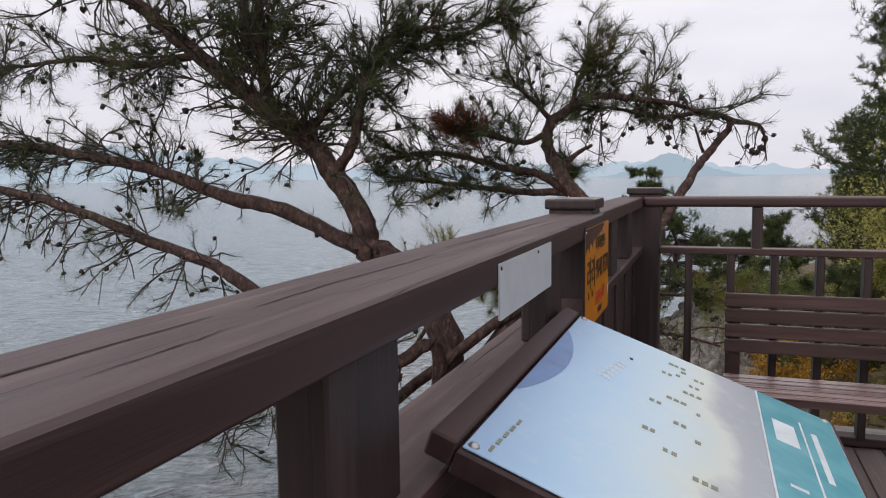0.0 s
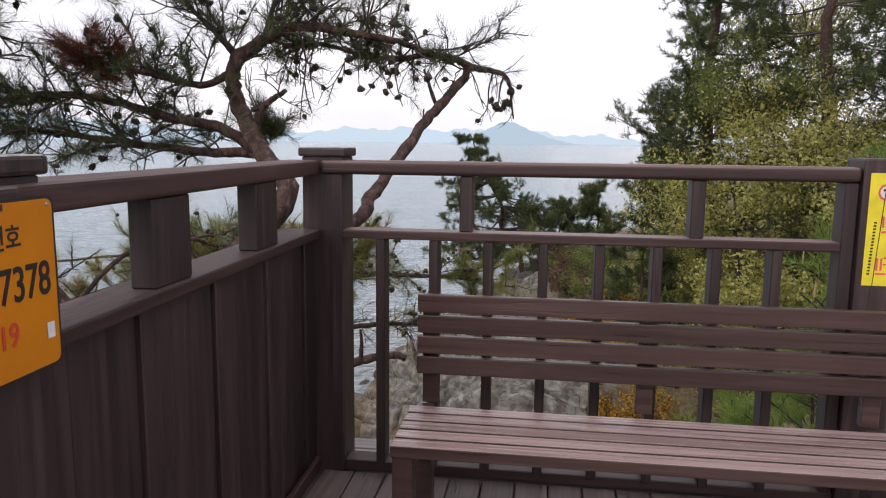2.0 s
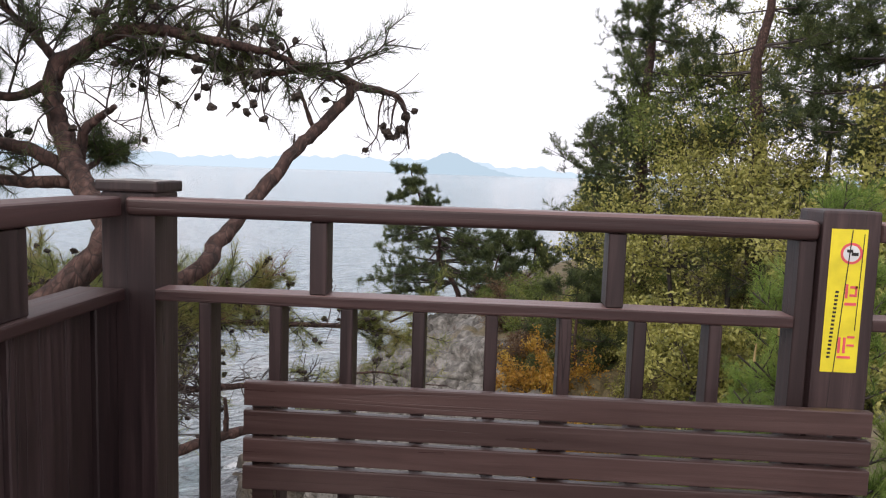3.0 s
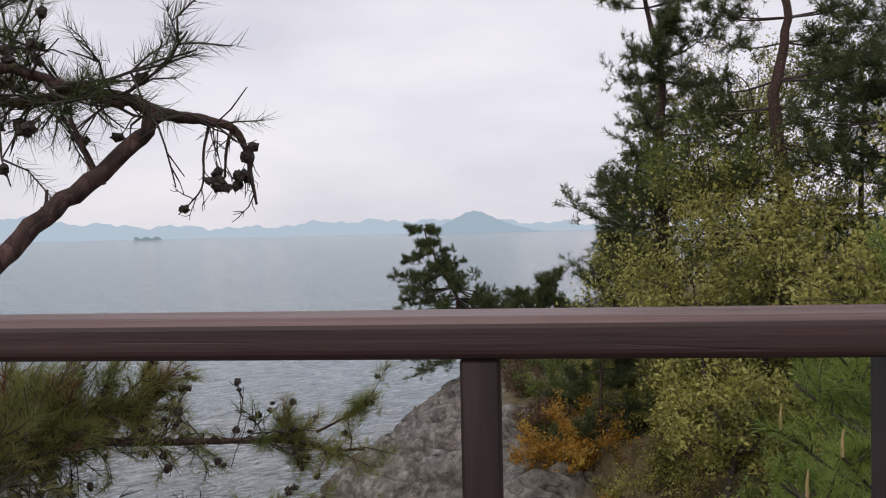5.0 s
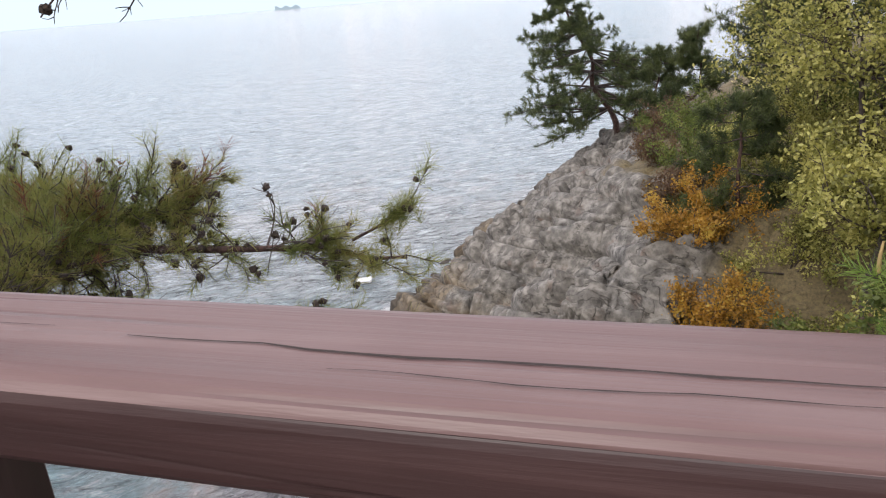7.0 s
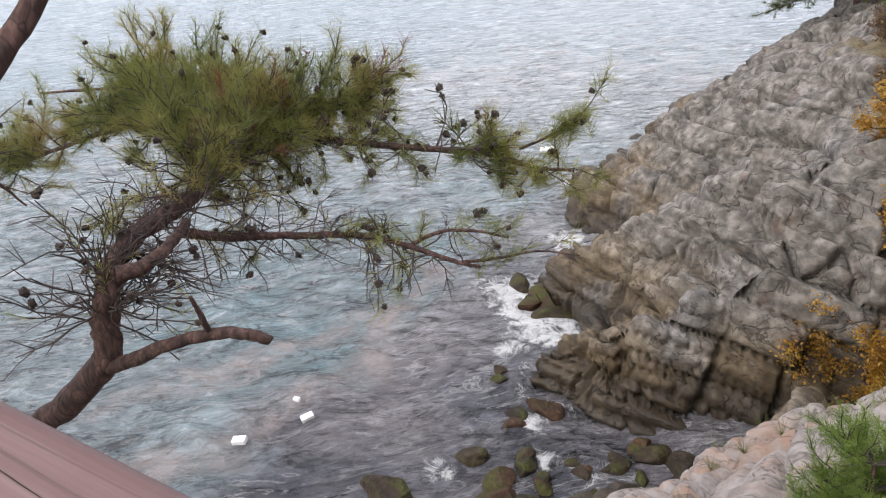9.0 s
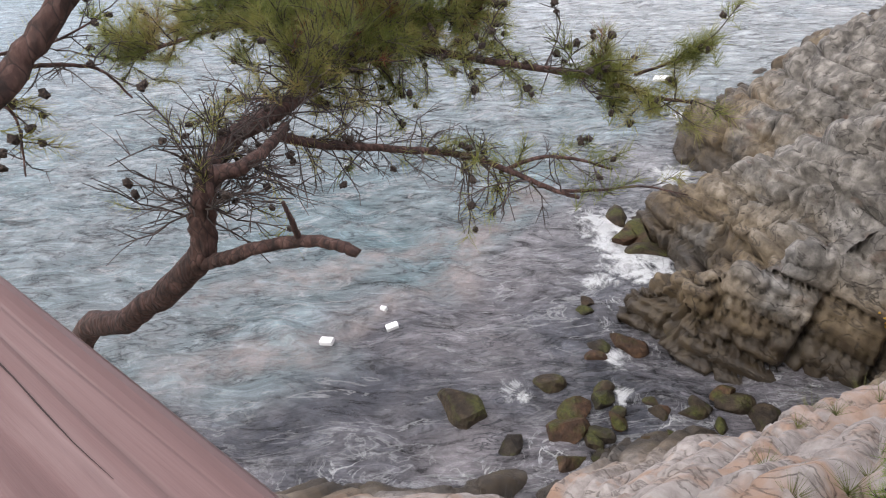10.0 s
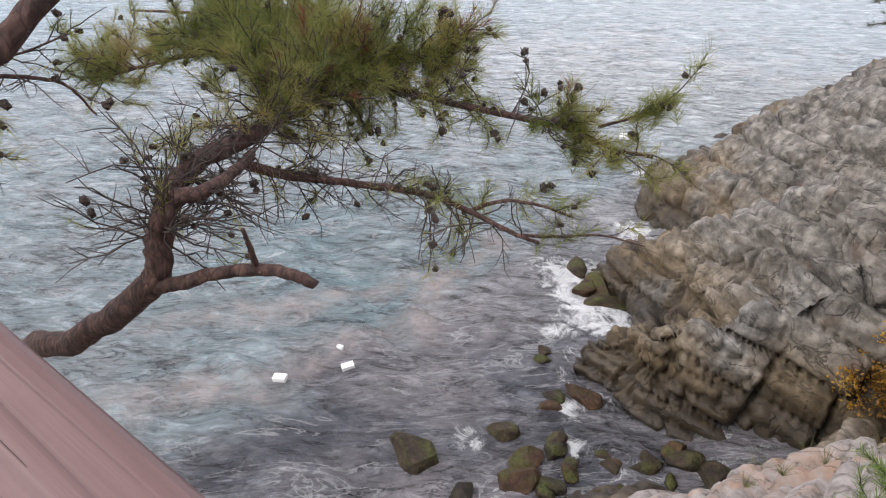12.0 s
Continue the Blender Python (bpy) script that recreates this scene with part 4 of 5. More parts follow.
spur = p.limb([(0.29, 1.15, 1.53), (0.26, 1.12, 1.62), (0.23, 1.10, 1.72)], 0.012, 0.006)
p.twigs(tipl, 0.2, 1.0, 9, 0.16, (-0.1, 0, -0.5), 0.6, 0.0, 0.12, 0.0025, 0.3, 4)
p.twigs(curl, 0.3, 1.0, 4, 0.12, (0, 0, -0.5), 0.7, 0.0, 0.2, 0.002, 0.3, 3)
p.twigs(curl2, 0.3, 1.0, 5, 0.12, (-0.2, 0, -0.5), 0.7, 0.0, 0.25, 0.002, 0.3, 3)
p.twigs(arm, 0.3, 1.0, 20, 0.22, (-0.1, 0, 0.75), 0.6, 0.95, 0.1, 0.005, 0.0, 6)
p.twigs(arm, 0.0, 1.0, 18, 0.30, (0, 0, -0.7), 0.6, 0.15, 0.2, 0.0045, 0.5, 4)
p.twigs(lean, 0.45, 0.95, 4, 0.12, (0, 0, 0.2), 1.0, 0.0, 0.0, 0.008, 0.0, 1)
p.done()

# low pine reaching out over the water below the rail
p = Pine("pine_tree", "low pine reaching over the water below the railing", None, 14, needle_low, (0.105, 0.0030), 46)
stem = p.limb([(-3.0, 0.6, -3.6), (-2.03, 0.95, -1.22), (-1.30, 1.05, -0.66), (-0.73, 1.20, -0.19), (-0.66, 1.25, 0.03), (-0.64, 1.30, 0.18), (-0.75, 1.50, 0.26), (-0.88, 1.90, 0.24), (-0.95, 2.30, 0.27), (-0.90, 2.60, 0.41)], 0.075, 0.03, 10)
dead = p.limb([(-0.69, 1.20, -0.16), (-0.51, 1.25, -0.09), (-0.36, 1.30, -0.01), (-0.16, 1.40, 0.04), (0.01, 1.42, 0.07), (0.07, 1.45, 0.04)], 0.034, 0.02)
peg = p.limb([(-0.19, 1.38, 0.06), (-0.18, 1.36, 0.15), (-0.18, 1.34, 0.24)], 0.014, 0.008)
crotch = p.limb([(-0.55, 1.30, 0.27), (-0.50, 1.40, 0.27), (-0.58, 1.60, 0.26), (-0.79, 1.85, 0.20)], 0.035, 0.02)
arm = p.limb([(-0.77, 1.80, 0.17), (-0.69, 1.95, 0.09), (-0.63, 2.10, 0.03), (-0.35, 2.20, 0.04), (-0.09, 2.30, 0.04), (0.16, 2.30, 0.03), (0.37, 2.35, -0.03), (0.45, 2.40, -0.06)], 0.026, 0.008)
arm2 = p.limb([(0.10, 2.30, 0.01), (0.25, 2.40, 0.08), (0.41, 2.45, 0.09), (0.55, 2.50, 0.06)], 0.011, 0.005)
arm3 = p.limb([(0.37, 2.35, -0.03), (0.51, 2.45, -0.03), (0.67, 2.55, -0.01), (0.85, 2.60, -0.02)], 0.009, 0.003)
high = p.limb([(-0.91, 2.60, 0.38), (-0.61, 2.70, 0.32), (-0.26, 2.75, 0.31), (0.16, 2.85, 0.29), (0.31, 2.90, 0.27), (0.49, 2.95, 0.21), (0.66, 3.00, 0.20)], 0.024, 0.007)
high2 = p.limb([(0.42, 2.90, 0.32), (0.58, 2.95, 0.40), (0.70, 3.05, 0.50)], 0.008, 0.004)
back1 = p.limb([(-0.95, 2.30, 0.27), (-1.45, 2.40, 0.35), (-2.07, 2.50, 0.29), (-3.05, 2.50, -0.01), (-3.74, 2.50, -0.26)], 0.025, 0.008)
back2 = p.limb([(-0.99, 2.50, 0.30), (-1.37, 2.70, 0.34), (-1.95, 2.85, 0.34), (-2.67, 2.95, 0.35), (-3.74, 3.00, 0.22)], 0.025, 0.008)
back3 = p.limb([(-1.00, 2.60, 0.33), (-0.84, 2.80, 0.43), (-0.66, 2.95, 0.45), (-0.51, 3.00, 0.47)], 0.022, 0.007)
bush = (-0.1, 0.1, 0.6)
bare1 = p.limb([(-1.5, 0.2, 0.2), (-1.15, 0.4, 0.75), (-0.93, 0.69, 0.84), (-0.87, 0.87, 0.79), (-0.81, 1.01, 0.76), (-0.76, 1.10, 0.72), (-0.70, 1.15, 0.61)], 0.014, 0.004)
bare2 = p.limb([(-0.93, 0.69, 0.84), (-0.89, 0.84, 0.84), (-0.84, 0.99, 0.84), (-0.78, 1.17, 0.89)], 0.008, 0.003)
bare3 = p.limb([(-0.93, 0.69, 0.84), (-0.89, 0.75, 0.73), (-0.84, 0.79, 0.63), (-0.79, 0.73, 0.45)], 0.008, 0.003)
for bough in (bare1, bare2, bare3):
    p.twigs(bough, 0.35, 1.0, 9, 0.2, (0.1, 0.1, -0.1), 0.8, 0.06, 0.15, 0.003, 0.2, 4)
p.twigs(back1, 0.0, 1.0, 84, 0.40, bush, 0.8, 1.0, 0.10, 0.006, 0.0, 7)
p.twigs(back2, 0.0, 0.7, 84, 0.50, bush, 0.8, 1.0, 0.10, 0.006, 0.0, 7)
p.twigs(back3, 0.05, 1.0, 44, 0.34, bush, 0.8, 1.0, 0.15, 0.006, 0.0, 7, red=0.05)
p.twigs(stem, 0.80, 1.0, 50, 0.46, bush, 0.9, 0.9, 0.12, 0.006, 0.0, 6, red=0.08)
p.twigs(stem, 0.45, 0.9, 84, 0.44, (-0.2, -0.2, 0.1), 0.9, 0.03, 0.05, 0.005, 0.1, 5)
p.twigs(crotch, 0.1, 1.0, 16, 0.34, (0, 0, 0.1), 0.9, 0.05, 0.08, 0.004, 0.1, 5)
p.twigs(arm, 0.0, 0.9, 62, 0.34, (0.1, 0, -0.05), 0.9, 0.06, 0.04, 0.004, 0.2, 5)
p.twigs(arm2, 0.1, 1.0, 7, 0.18, (0.2, 0, 0.3), 0.7, 0.3, 0.05, 0.003, 0.0, 4)
p.twigs(arm3, 0.1, 1.0, 8, 0.14, (0.3, 0, 0.1), 0.7, 0.1, 0.0, 0.002, 0.0, 3)
p.twigs(high, 0.0, 0.6, 30, 0.32, (0, 0, 0.0), 0.9, 0.55, 0.2, 0.004, 0.2, 5)
p.twigs(high, 0.5, 1.0, 18, 0.22, (0.2, 0, 0.25), 0.8, 0.9, 0.2, 0.004, 0.0, 4, red=0.06)
p.twigs(high, 0.0, 0.55, 18, 0.40, (0, 0, 0.2), 0.9, 0.03, 0.25, 0.0045, 0.1, 5)
p.twigs(high2, 0.3, 1.0, 5, 0.18, (0.3, 0, 0.4), 0.6, 0.7, 0.4, 0.003, 0.0, 4)
p.done()


# ---- trees on the headland ----
def hill_pine(x, y, height, seed, reach, label, lean=(0.0, 0.0), first=0.3, whorls=11, group="pines on the headland", blade=(0.20, 0.016), per=26, many=(3, 6), droop=0.0, fill=1.0, pad=1.0):
    """A tall pine with level branches and flat pads of needles."""
    z = land_height(x, y) - 0.2
    p = Pine("pine_tree", label, None, seed, needle_far, blade, per, group)
    rng = p.rng
    pts = [(x + lean[0] * t + 0.12 * rng.standard_normal(), y + lean[1] * t, z + height * t) for t in np.linspace(0, 1, 7)]
    stem = p.limb(pts, 0.028 * height * 0.75, 0.02, 8)
    for w in range(whorls):
        t = first + (0.98 - first) * w / (whorls - 1)
        base = stem[int(t * (len(stem) - 1))]
        size = reach * (1.05 - t) ** 0.75 * rng.uniform(0.7, 1.15) + 0.35
        for k in range(int(rng.integers(*many))):
            a = rng.uniform(0, 2 * math.pi)
            d = np.array((math.cos(a), math.sin(a), rng.uniform(-0.1, 0.3)))
            mid = base + d * size * 0.5 + np.array((0, 0, -(0.05 + droop * 0.6) * size))
            end = base + d * size + np.array((0, 0, (0.06 - droop * 2) * size))
            line = spline([base, mid, end], 5)
            tube(p.twig, line, 0.012 * size + 0.008, 0.006, 5)
            p.twigs(line, 0.35, 1.0, int((6 + size * 4) * fill), (0.30 + 0.12 * size) * pad, (0, 0, 0.35 * fill), 0.75, 1.0, 0.0, 0.007, 0.0, 3)
    return p.done()


hill_pine(-0.1, 34.6, 7.2, 21, 4.8, "wind-bent pine leaning on the rocky point", (-2.7, 0.0), 0.2, 11, blade=(0.21, 0.018), per=26, many=(6, 10), droop=0.13, fill=0.8, pad=0.7)
hill_pine(6.2, 21.5, 13.0, 22, 3.6, "tall dark pine on the headland slope", (-0.6, 0), 0.2, 15)
hill_pine(8.6, 19.0, 13.5, 23, 3.8, "tall dark pine on the headland slope", (0, 0), 0.2, 14)
hill_pine(7.4, 27.0, 11.0, 24, 3.4, "tall dark pine on the headland slope", (-0.5, 0), 0.15, 13)
hill_pine(11.5, 17.0, 12.0, 25, 3.6, "tall dark pine on the headland slope", (0, 0), 0.2, 13)
hill_pine(2.9, 29.0, 3.4, 26, 1.2, "small scrubby pine near the rocky point", (0.2, 0), 0.3, 8)
hill_pine(5.2, 24.5, 4.2, 27, 1.6, "small scrubby pine near the rocky point", (-0.2, 0), 0.25, 9)
hill_pine(1.6, 31.5, 3.0, 28, 1.1, "small scrubby pine near the rocky point", (0.1, 0), 0.3, 7)
hill_pine(9.8, 15.4, 12.5, 31, 4.2, "dark pine among broadleaf trees", (0.2, 0), 0.2, 15)
hill_pine(11.4, 13.4, 11.0, 32, 4.0, "dark pine among broadleaf trees", (0, 0), 0.2, 14)
hill_pine(3.6, 17.5, 3.0, 29, 1.2, "young dark pine among shrubs", (0, 0), 0.1, 8)


def shrub(name, x, y, size, seed, material, label, leaf_size=0.05, leaves=3200, group="", rise=0.0, stems=9, flat=0.9):
    """A many-stemmed shrub or small tree: bent stems, twigs and separate leaves in uneven clumps."""
    rng = np.random.default_rng(seed)
    root = thing(name, label, "tree" if rise else "shrub", group)
    z = land_height(x, y) - 0.1
    wood_soup, leaf_soup = Soup(), Soup()
    ends = []
    origin = np.array((x, y, z))
    if rise:
        top = origin + np.array((rng.normal() * 0.2, rng.normal() * 0.2, rise))
        tube(wood_soup, spline([origin, (origin + top) / 2 + rng.normal(size=3) * 0.12, top], 5), 0.03 + 0.02 * size, 0.02 + 0.012 * size, 7, rng)
        origin = top
    for _ in range(stems):
        d = unit(np.array((rng.normal(), rng.normal(), rng.uniform(0.3, 1.6))))
        end = origin + d * size * np.array((1, 1, flat)) * rng.uniform(0.7, 1.1)
        line = spline([origin, (origin + end) / 2 + rng.normal(size=3) * 0.1 * size, end], 5)
        tube(wood_soup, line, 0.012 * size + 0.006, 0.005, 5)
        for _ in range(8):
            i = int(rng.integers(3, len(line)))
            e = line[i] + unit(rng.normal(size=3) + np.array((0, 0, 0.3)) + d * 0.5) * size * rng.uniform(0.15, 0.45)
            tube(wood_soup, np.array([line[i], (line[i] + e) / 2 + rng.normal(size=3) * 0.03, e]), 0.006, 0.003, 4)
            ends.append((line[i], e))
    ends = np.array(ends)
    k = rng.integers(0, len(ends), leaves)
    t = rng.uniform(0.35, 1.1, leaves)[:, None]
    at = ends[k, 0] * (1 - t) + ends[k, 1] * t + rng.normal(size=(leaves, 3)) * size * 0.058
    a = rng.normal(size=(leaves, 3))
    a /= np.linalg.norm(a, axis=1)[:, None]
    b = np.cross(a, rng.normal(size=(leaves, 3)))
    b /= np.linalg.norm(b, axis=1)[:, None]
    s = leaf_size * rng.uniform(0.6, 1.3, leaves)[:, None]
    quad = np.stack([at - a * s * 0.5, at + b * s * 0.28, at + a * s * 0.5, at - b * s * 0.28], 1).reshape(-1, 3)
    leaf_soup.v, leaf_soup.f = [quad], (np.arange(leaves * 4).reshape(-1, 4)).tolist()
    tagged(wood_soup.object("branchwork", twig_mat, root, "thin grey stems", True), kind="stuff")
    tagged(leaf_soup.object("foliage", material, root), kind="stuff")
    return root


G = "shrubs on the slope"
shrub("autumn_shrub", 2.3, 13.2, 1.5, 41, leaf_orange, "orange autumn shrub above the rocks", 0.075, 7000, G)
shrub("autumn_shrub", 3.0, 14.8, 1.5, 42, leaf_orange, "orange autumn shrub above the rocks", 0.075, 7000, G)
shrub("autumn_shrub", 3.0, 12.4, 1.5, 43, leaf_orange, "orange autumn shrub above the rocks", 0.075, 7000, G)
shrub("autumn_shrub", 3.9, 13.2, 1.2, 48, leaf_orange, "orange autumn shrub above the rocks", 0.07, 4200, G)
shrub("green_shrub", 3.9, 11.7, 1.0, 47, leaf_green, "dense dark green shrub on the slope", 0.07, 4200, G)
shrub("dry_shrub", 5.0, 11.0, 1.3, 44, leaf_brown, "dry reddish brown shrub on the slope", 0.06, 3600, G)
shrub("dry_shrub", 2.0, 27.5, 1.5, 45, leaf_brown, "dry reddish brown shrub on the slope", 0.08, 3200, G)
shrub("dry_shrub", 1.2, 32.5, 1.2, 46, leaf_brown, "dry reddish brown shrub on the slope", 0.08, 2400, G)
for k, (x, y, s, mat, lab) in enumerate([
    (2.6, 16.2, 1.1, leaf_orange, "orange autumn shrub above the rocks"), (2.4, 18.6, 1.2, leaf_brown, "dry reddish brown shrub on the slope"), (2.0, 22.5, 1.2, leaf_brown, "dry reddish brown shrub on the slope"), (4.6, 13.4, 1.2, leaf_brown, "dry reddish brown shrub on the slope"), (5.2, 17.6, 1.6, leaf_yellow, "yellow-green leafy shrub on the slope"), (4.0, 21.5, 1.5, leaf_yellow, "yellow-green leafy shrub on the slope"), (1.6, 29.8, 1.0, leaf_green, "dense dark green shrub on the slope"),
    (3.4, 11.0, 1.0, leaf_brown, "dry reddish brown shrub on the slope"), (5.4, 12.6, 1.5, leaf_yellow, "yellow-green leafy shrub on the slope"), (7.0, 16.8, 1.9, leaf_yellow, "yellow-green leafy shrub on the slope"), (4.9, 14.4, 1.5, leaf_yellow, "yellow-green leafy shrub on the slope"), (6.4, 11.2, 1.6, leaf_yellow, "yellow-green leafy shrub on the slope"), (8.6, 16.5, 2.0, leaf_yellow, "yellow-green leafy shrub on the slope"), (5.0, 7.2, 1.2, leaf_green, "dense dark green shrub on the slope"), (6.8, 7.0, 1.5, leaf_yellow, "yellow-green leafy shrub on the slope"), (3.6, 6.6, 0.8, leaf_brown, "dry reddish brown shrub on the slope"), (3.0, 26.0, 1.4, leaf_brown, "dry reddish brown shrub on the slope"),
    (6.6, 18.4, 1.9, leaf_yellow, "yellow-green leafy shrub on the slope"), (8.0, 18.6, 2.0, leaf_yellow, "yellow-green leafy shrub on the slope"), (6.4, 20.6, 1.8, leaf_green, "dense dark green shrub on the slope"), (8.2, 21.5, 2.1, leaf_yellow, "yellow-green leafy shrub on the slope"), (6.2, 23.8, 1.9, leaf_yellow, "yellow-green leafy shrub on the slope"), (9.6, 18.0, 2.2, leaf_yellow, "yellow-green leafy shrub on the slope"), (4.6, 18.2, 1.6, leaf_yellow, "yellow-green leafy shrub on the slope"), (2.9, 17.2, 1.5, leaf_orange, "orange autumn shrub above the rocks"),
    (4.6, 16.0, 1.5, leaf_yellow, "yellow-green leafy shrub on the slope"), (6.2, 14.2, 1.6, leaf_yellow, "yellow-green leafy shrub on the slope"), (3.0, 20.5, 1.5, leaf_green, "dense dark green shrub on the slope"),
    (5.4, 19.5, 1.7, leaf_yellow, "yellow-green leafy shrub on the slope"), (3.2, 24.0, 1.6, leaf_green, "dense dark green shrub on the slope"), (7.6, 12.0, 1.6, leaf_green, "dense dark green shrub on the slope"),
    (6.0, 9.2, 1.4, leaf_yellow, "yellow-green leafy shrub on the slope"), (4.2, 9.0, 1.1, leaf_brown, "dry reddish brown shrub on the slope"), (8.5, 9.0, 1.6, leaf_yellow, "yellow-green leafy shrub on the slope"), (4.4, 12.6, 1.2, leaf_green, "dense dark green shrub on the slope")]):
    shrub("leafy_shrub", x, y, s, 60 + k, mat, lab, 0.07, 6600, G)
for k, (x, y, rise, s, mat) in enumerate([(7.4, 13.2, 0.8, 2.0, leaf_yellow), (8.9, 12.6, 0.9, 2.0, leaf_yellow), (9.4, 15.0, 0.9, 2.2, leaf_yellow), (7.9, 15.6, 0.8, 2.0, leaf_green), (5.6, 12.4, 2.6, 1.7, leaf_yellow), (7.2, 10.6, 3.0, 2.0, leaf_yellow), (6.0, 16.5, 3.6, 2.5, leaf_yellow), (8.4, 14.5, 4.0, 2.8, leaf_yellow), (7.6, 17.2, 4.6, 2.6, leaf_yellow), (7.0, 20.0, 4.2, 2.6, leaf_green), (10.0, 12.5, 4.2, 2.8, leaf_yellow), (11.5, 21.0, 6.0, 3.0, leaf_green), (9.8, 24.0, 6.0, 3.0, leaf_yellow), (13.0, 14.5, 5.0, 3.0, leaf_green), (5.2, 22.5, 2.6, 1.9, leaf_yellow)]):
    shrub("leafy_tree", x, y, s, 80 + k, mat, "broadleaf tree turning yellow-green" if mat is leaf_yellow else "dark green broadleaf tree", 0.095, 9500, "trees on the slope", rise, 22)


# bright young pines by the fence
def young_pine(x, y, top, seed, label):
    """A young pine with upright candles and long bright needles."""
    z = land_height(x, y) - 0.1
    p = Pine("young_pine", label, None, seed, needle_fresh, (0.09, 0.003), 40, "young pines by the fence")
    h = top - z
    stem = p.limb([(x, y, z), (x + 0.04, y, z + h * 0.5), (x, y + 0.03, top)], 0.028, 0.008)
    candles = Soup()
    for w in range(9):
        t = 0.3 + 0.7 * w / 8
        base = stem[int(t * (len(stem) - 1))]
        for k in range(5):
            a = p.rng.uniform(0, 6.28)
            n = (1.1 - t) * h * 0.30 + 0.16
            d = unit(np.array((math.cos(a), math.sin(a), 0.5)))
            line = spline([base, base + d * n * 0.5, base + d * n + np.array((0, 0, 0.12 * n))], 4)
            tube(p.twig, line, 0.008, 0.005, 5)
            p.twigs(line, 0.4, 1.0, 5, 0.16, (0, 0, 0.7), 0.5, 1.0, 0.0, 0.004, 0.0, 2)
            if p.rng.random() < 0.2:
                tube(candles, np.array([line[-1], line[-1] + (0, 0, 0.05), line[-1] + (0.004, 0, 0.09)]), 0.007, 0.003, 6)
    root = p.done()
    tagged(candles.object("candles", candle_mat, root, "pale brown upright shoots", True), kind="stuff")
    return root


young_pine(2.78, 1.75, 1.12, 91, "bright green young pine just outside the railing")
young_pine(3.5, 1.6, 1.3, 92, "bright green young pine just outside the railing")
young_pine(2.5, 3.2, -0.9, 93, "bright green young pine on the slope")
young_pine(2.15, 2.95, -1.05, 96, "bright green young pine on the slope")
young_pine(3.2, 3.7, -0.3, 94, "bright green young pine on the slope")
young_pine(4.4, 3.0, 0.7, 95, "bright green young pine on the slope")

# tufts of grass on the slope below the fence
rng = np.random.default_rng(5)
grass = Soup()
for _ in range(420):
    x, y = rng.uniform(0.6, 5.5), rng.uniform(0.6, 9.0)
    if soil(np.array(x), np.array(y)) < 0.3 and rng.random() > 0.12:
        continue
    needles(grass, np.array((x, y, land_height(x, y))), np.array((0, 0, 1.0)), rng, 34, rng.uniform(0.18, 0.42), 0.008, 0.02)
tagged(grass.object("grass", grass_mat), "pale green and straw grass tufts on the slope", "grass", kind="stuff")

# ---- signs on the west fence ----
def slab(name, w, h, t, material, parent, label="", radius=0.0):
    """A flat plate in local x (right), y (up), with round corners, its face at z = t."""
    bm = bmesh.new()
    pts = []
    for cx, cy, a0 in ((w - radius, h - radius, 0), (radius, h - radius, 90), (radius, radius, 180), (w - radius, radius, 270)):
        for k in range(5 if radius else 1):
            a = radians(a0 + (90 * k / 4 if radius else 45))
            pts.append((cx + radius * math.cos(a), cy + radius * math.sin(a)))
    low = [bm.verts.new((x, y, 0)) for x, y in pts]
    top = [bm.verts.new((x, y, t)) for x, y in pts]
    bm.faces.new(top)
    bm.faces.new(low[::-1])
    for k in range(len(pts)):
        j = (k + 1) % len(pts)
        bm.faces.new((low[k], low[j], top[j], top[k]))
    return finish(name, bm, material, parent, label)


def bar(parent, name, x, y, w, h, z, material, turn=0.0, label=""):
    ob = slab(name, w, h, 0.0008, material, parent, label)
    ob.location, ob.rotation_euler = (x, y, z), (0, 0, radians(turn))
    return ob


def writing(parent, text, x, y, size, z, material, width=0.0, name="lettering", label=""):
    """Words in the built-in font, turned into a mesh; width: the length to which the line is fitted."""
    cu = bpy.data.curves.new(name, "FONT")
    cu.body, cu.size, cu.extrude, cu.offset = text, size, 0.0004, size * 0.012
    tmp = new(name + "_line", cu)
    bpy.context.view_layer.update()
    me = bpy.data.meshes.new_from_object(tmp.evaluated_get(bpy.context.evaluated_depsgraph_get()))
    bpy.data.objects.remove(tmp)
    ob = mesh_object(name, me, material, parent, label)
    k = 1.0
    if width and len(me.vertices):
        xs = [v.co.x for v in me.vertices]
        k = width / (max(xs) - min(xs))
    ob.location, ob.scale = (x, y, z), (k, 1, 1)
    return ob


def facing_east(x, y, z):
    """A frame whose plates face the deck: local x runs north, local y up."""
    return Matrix.Translation((x, y, z)) @ pose(0, 0, 0, 90, 0, 90)


sign = thing("sign_plate", "orange location number plate with rusty peeling corner", "sign")
sign.matrix_world = facing_east(0.021, -2.10, 0.95)
slab("plate", 0.49, 0.30, 0.003, sign_black, sign, "dark rounded rim", 0.018)
face = slab("face", 0.478, 0.288, 0.0012, sign_orange, sign, "orange enamel face", 0.014)
face.location = (0.006, 0.006, 0.0026)
rng = np.random.default_rng(17)
bm = bmesh.new()
row = []
for k in range(41):
    t = k / 40
    x = 0.0075 + 0.36 * t
    h = 0.052 * (1 - t) ** 0.8 + 0.010 * rng.random() + 0.004 + (0.012 if k % 7 < 2 else 0.0)
    row.append([bm.verts.new((x, 0.2925, 0.0040)), bm.verts.new((x, 0.2925 - h, 0.0040))])
for p, q in zip(row, row[1:]):
    bm.faces.new((p[0], p[1], q[1], q[0]))
bmesh.ops.recalc_face_normals(bm, faces=bm.faces)
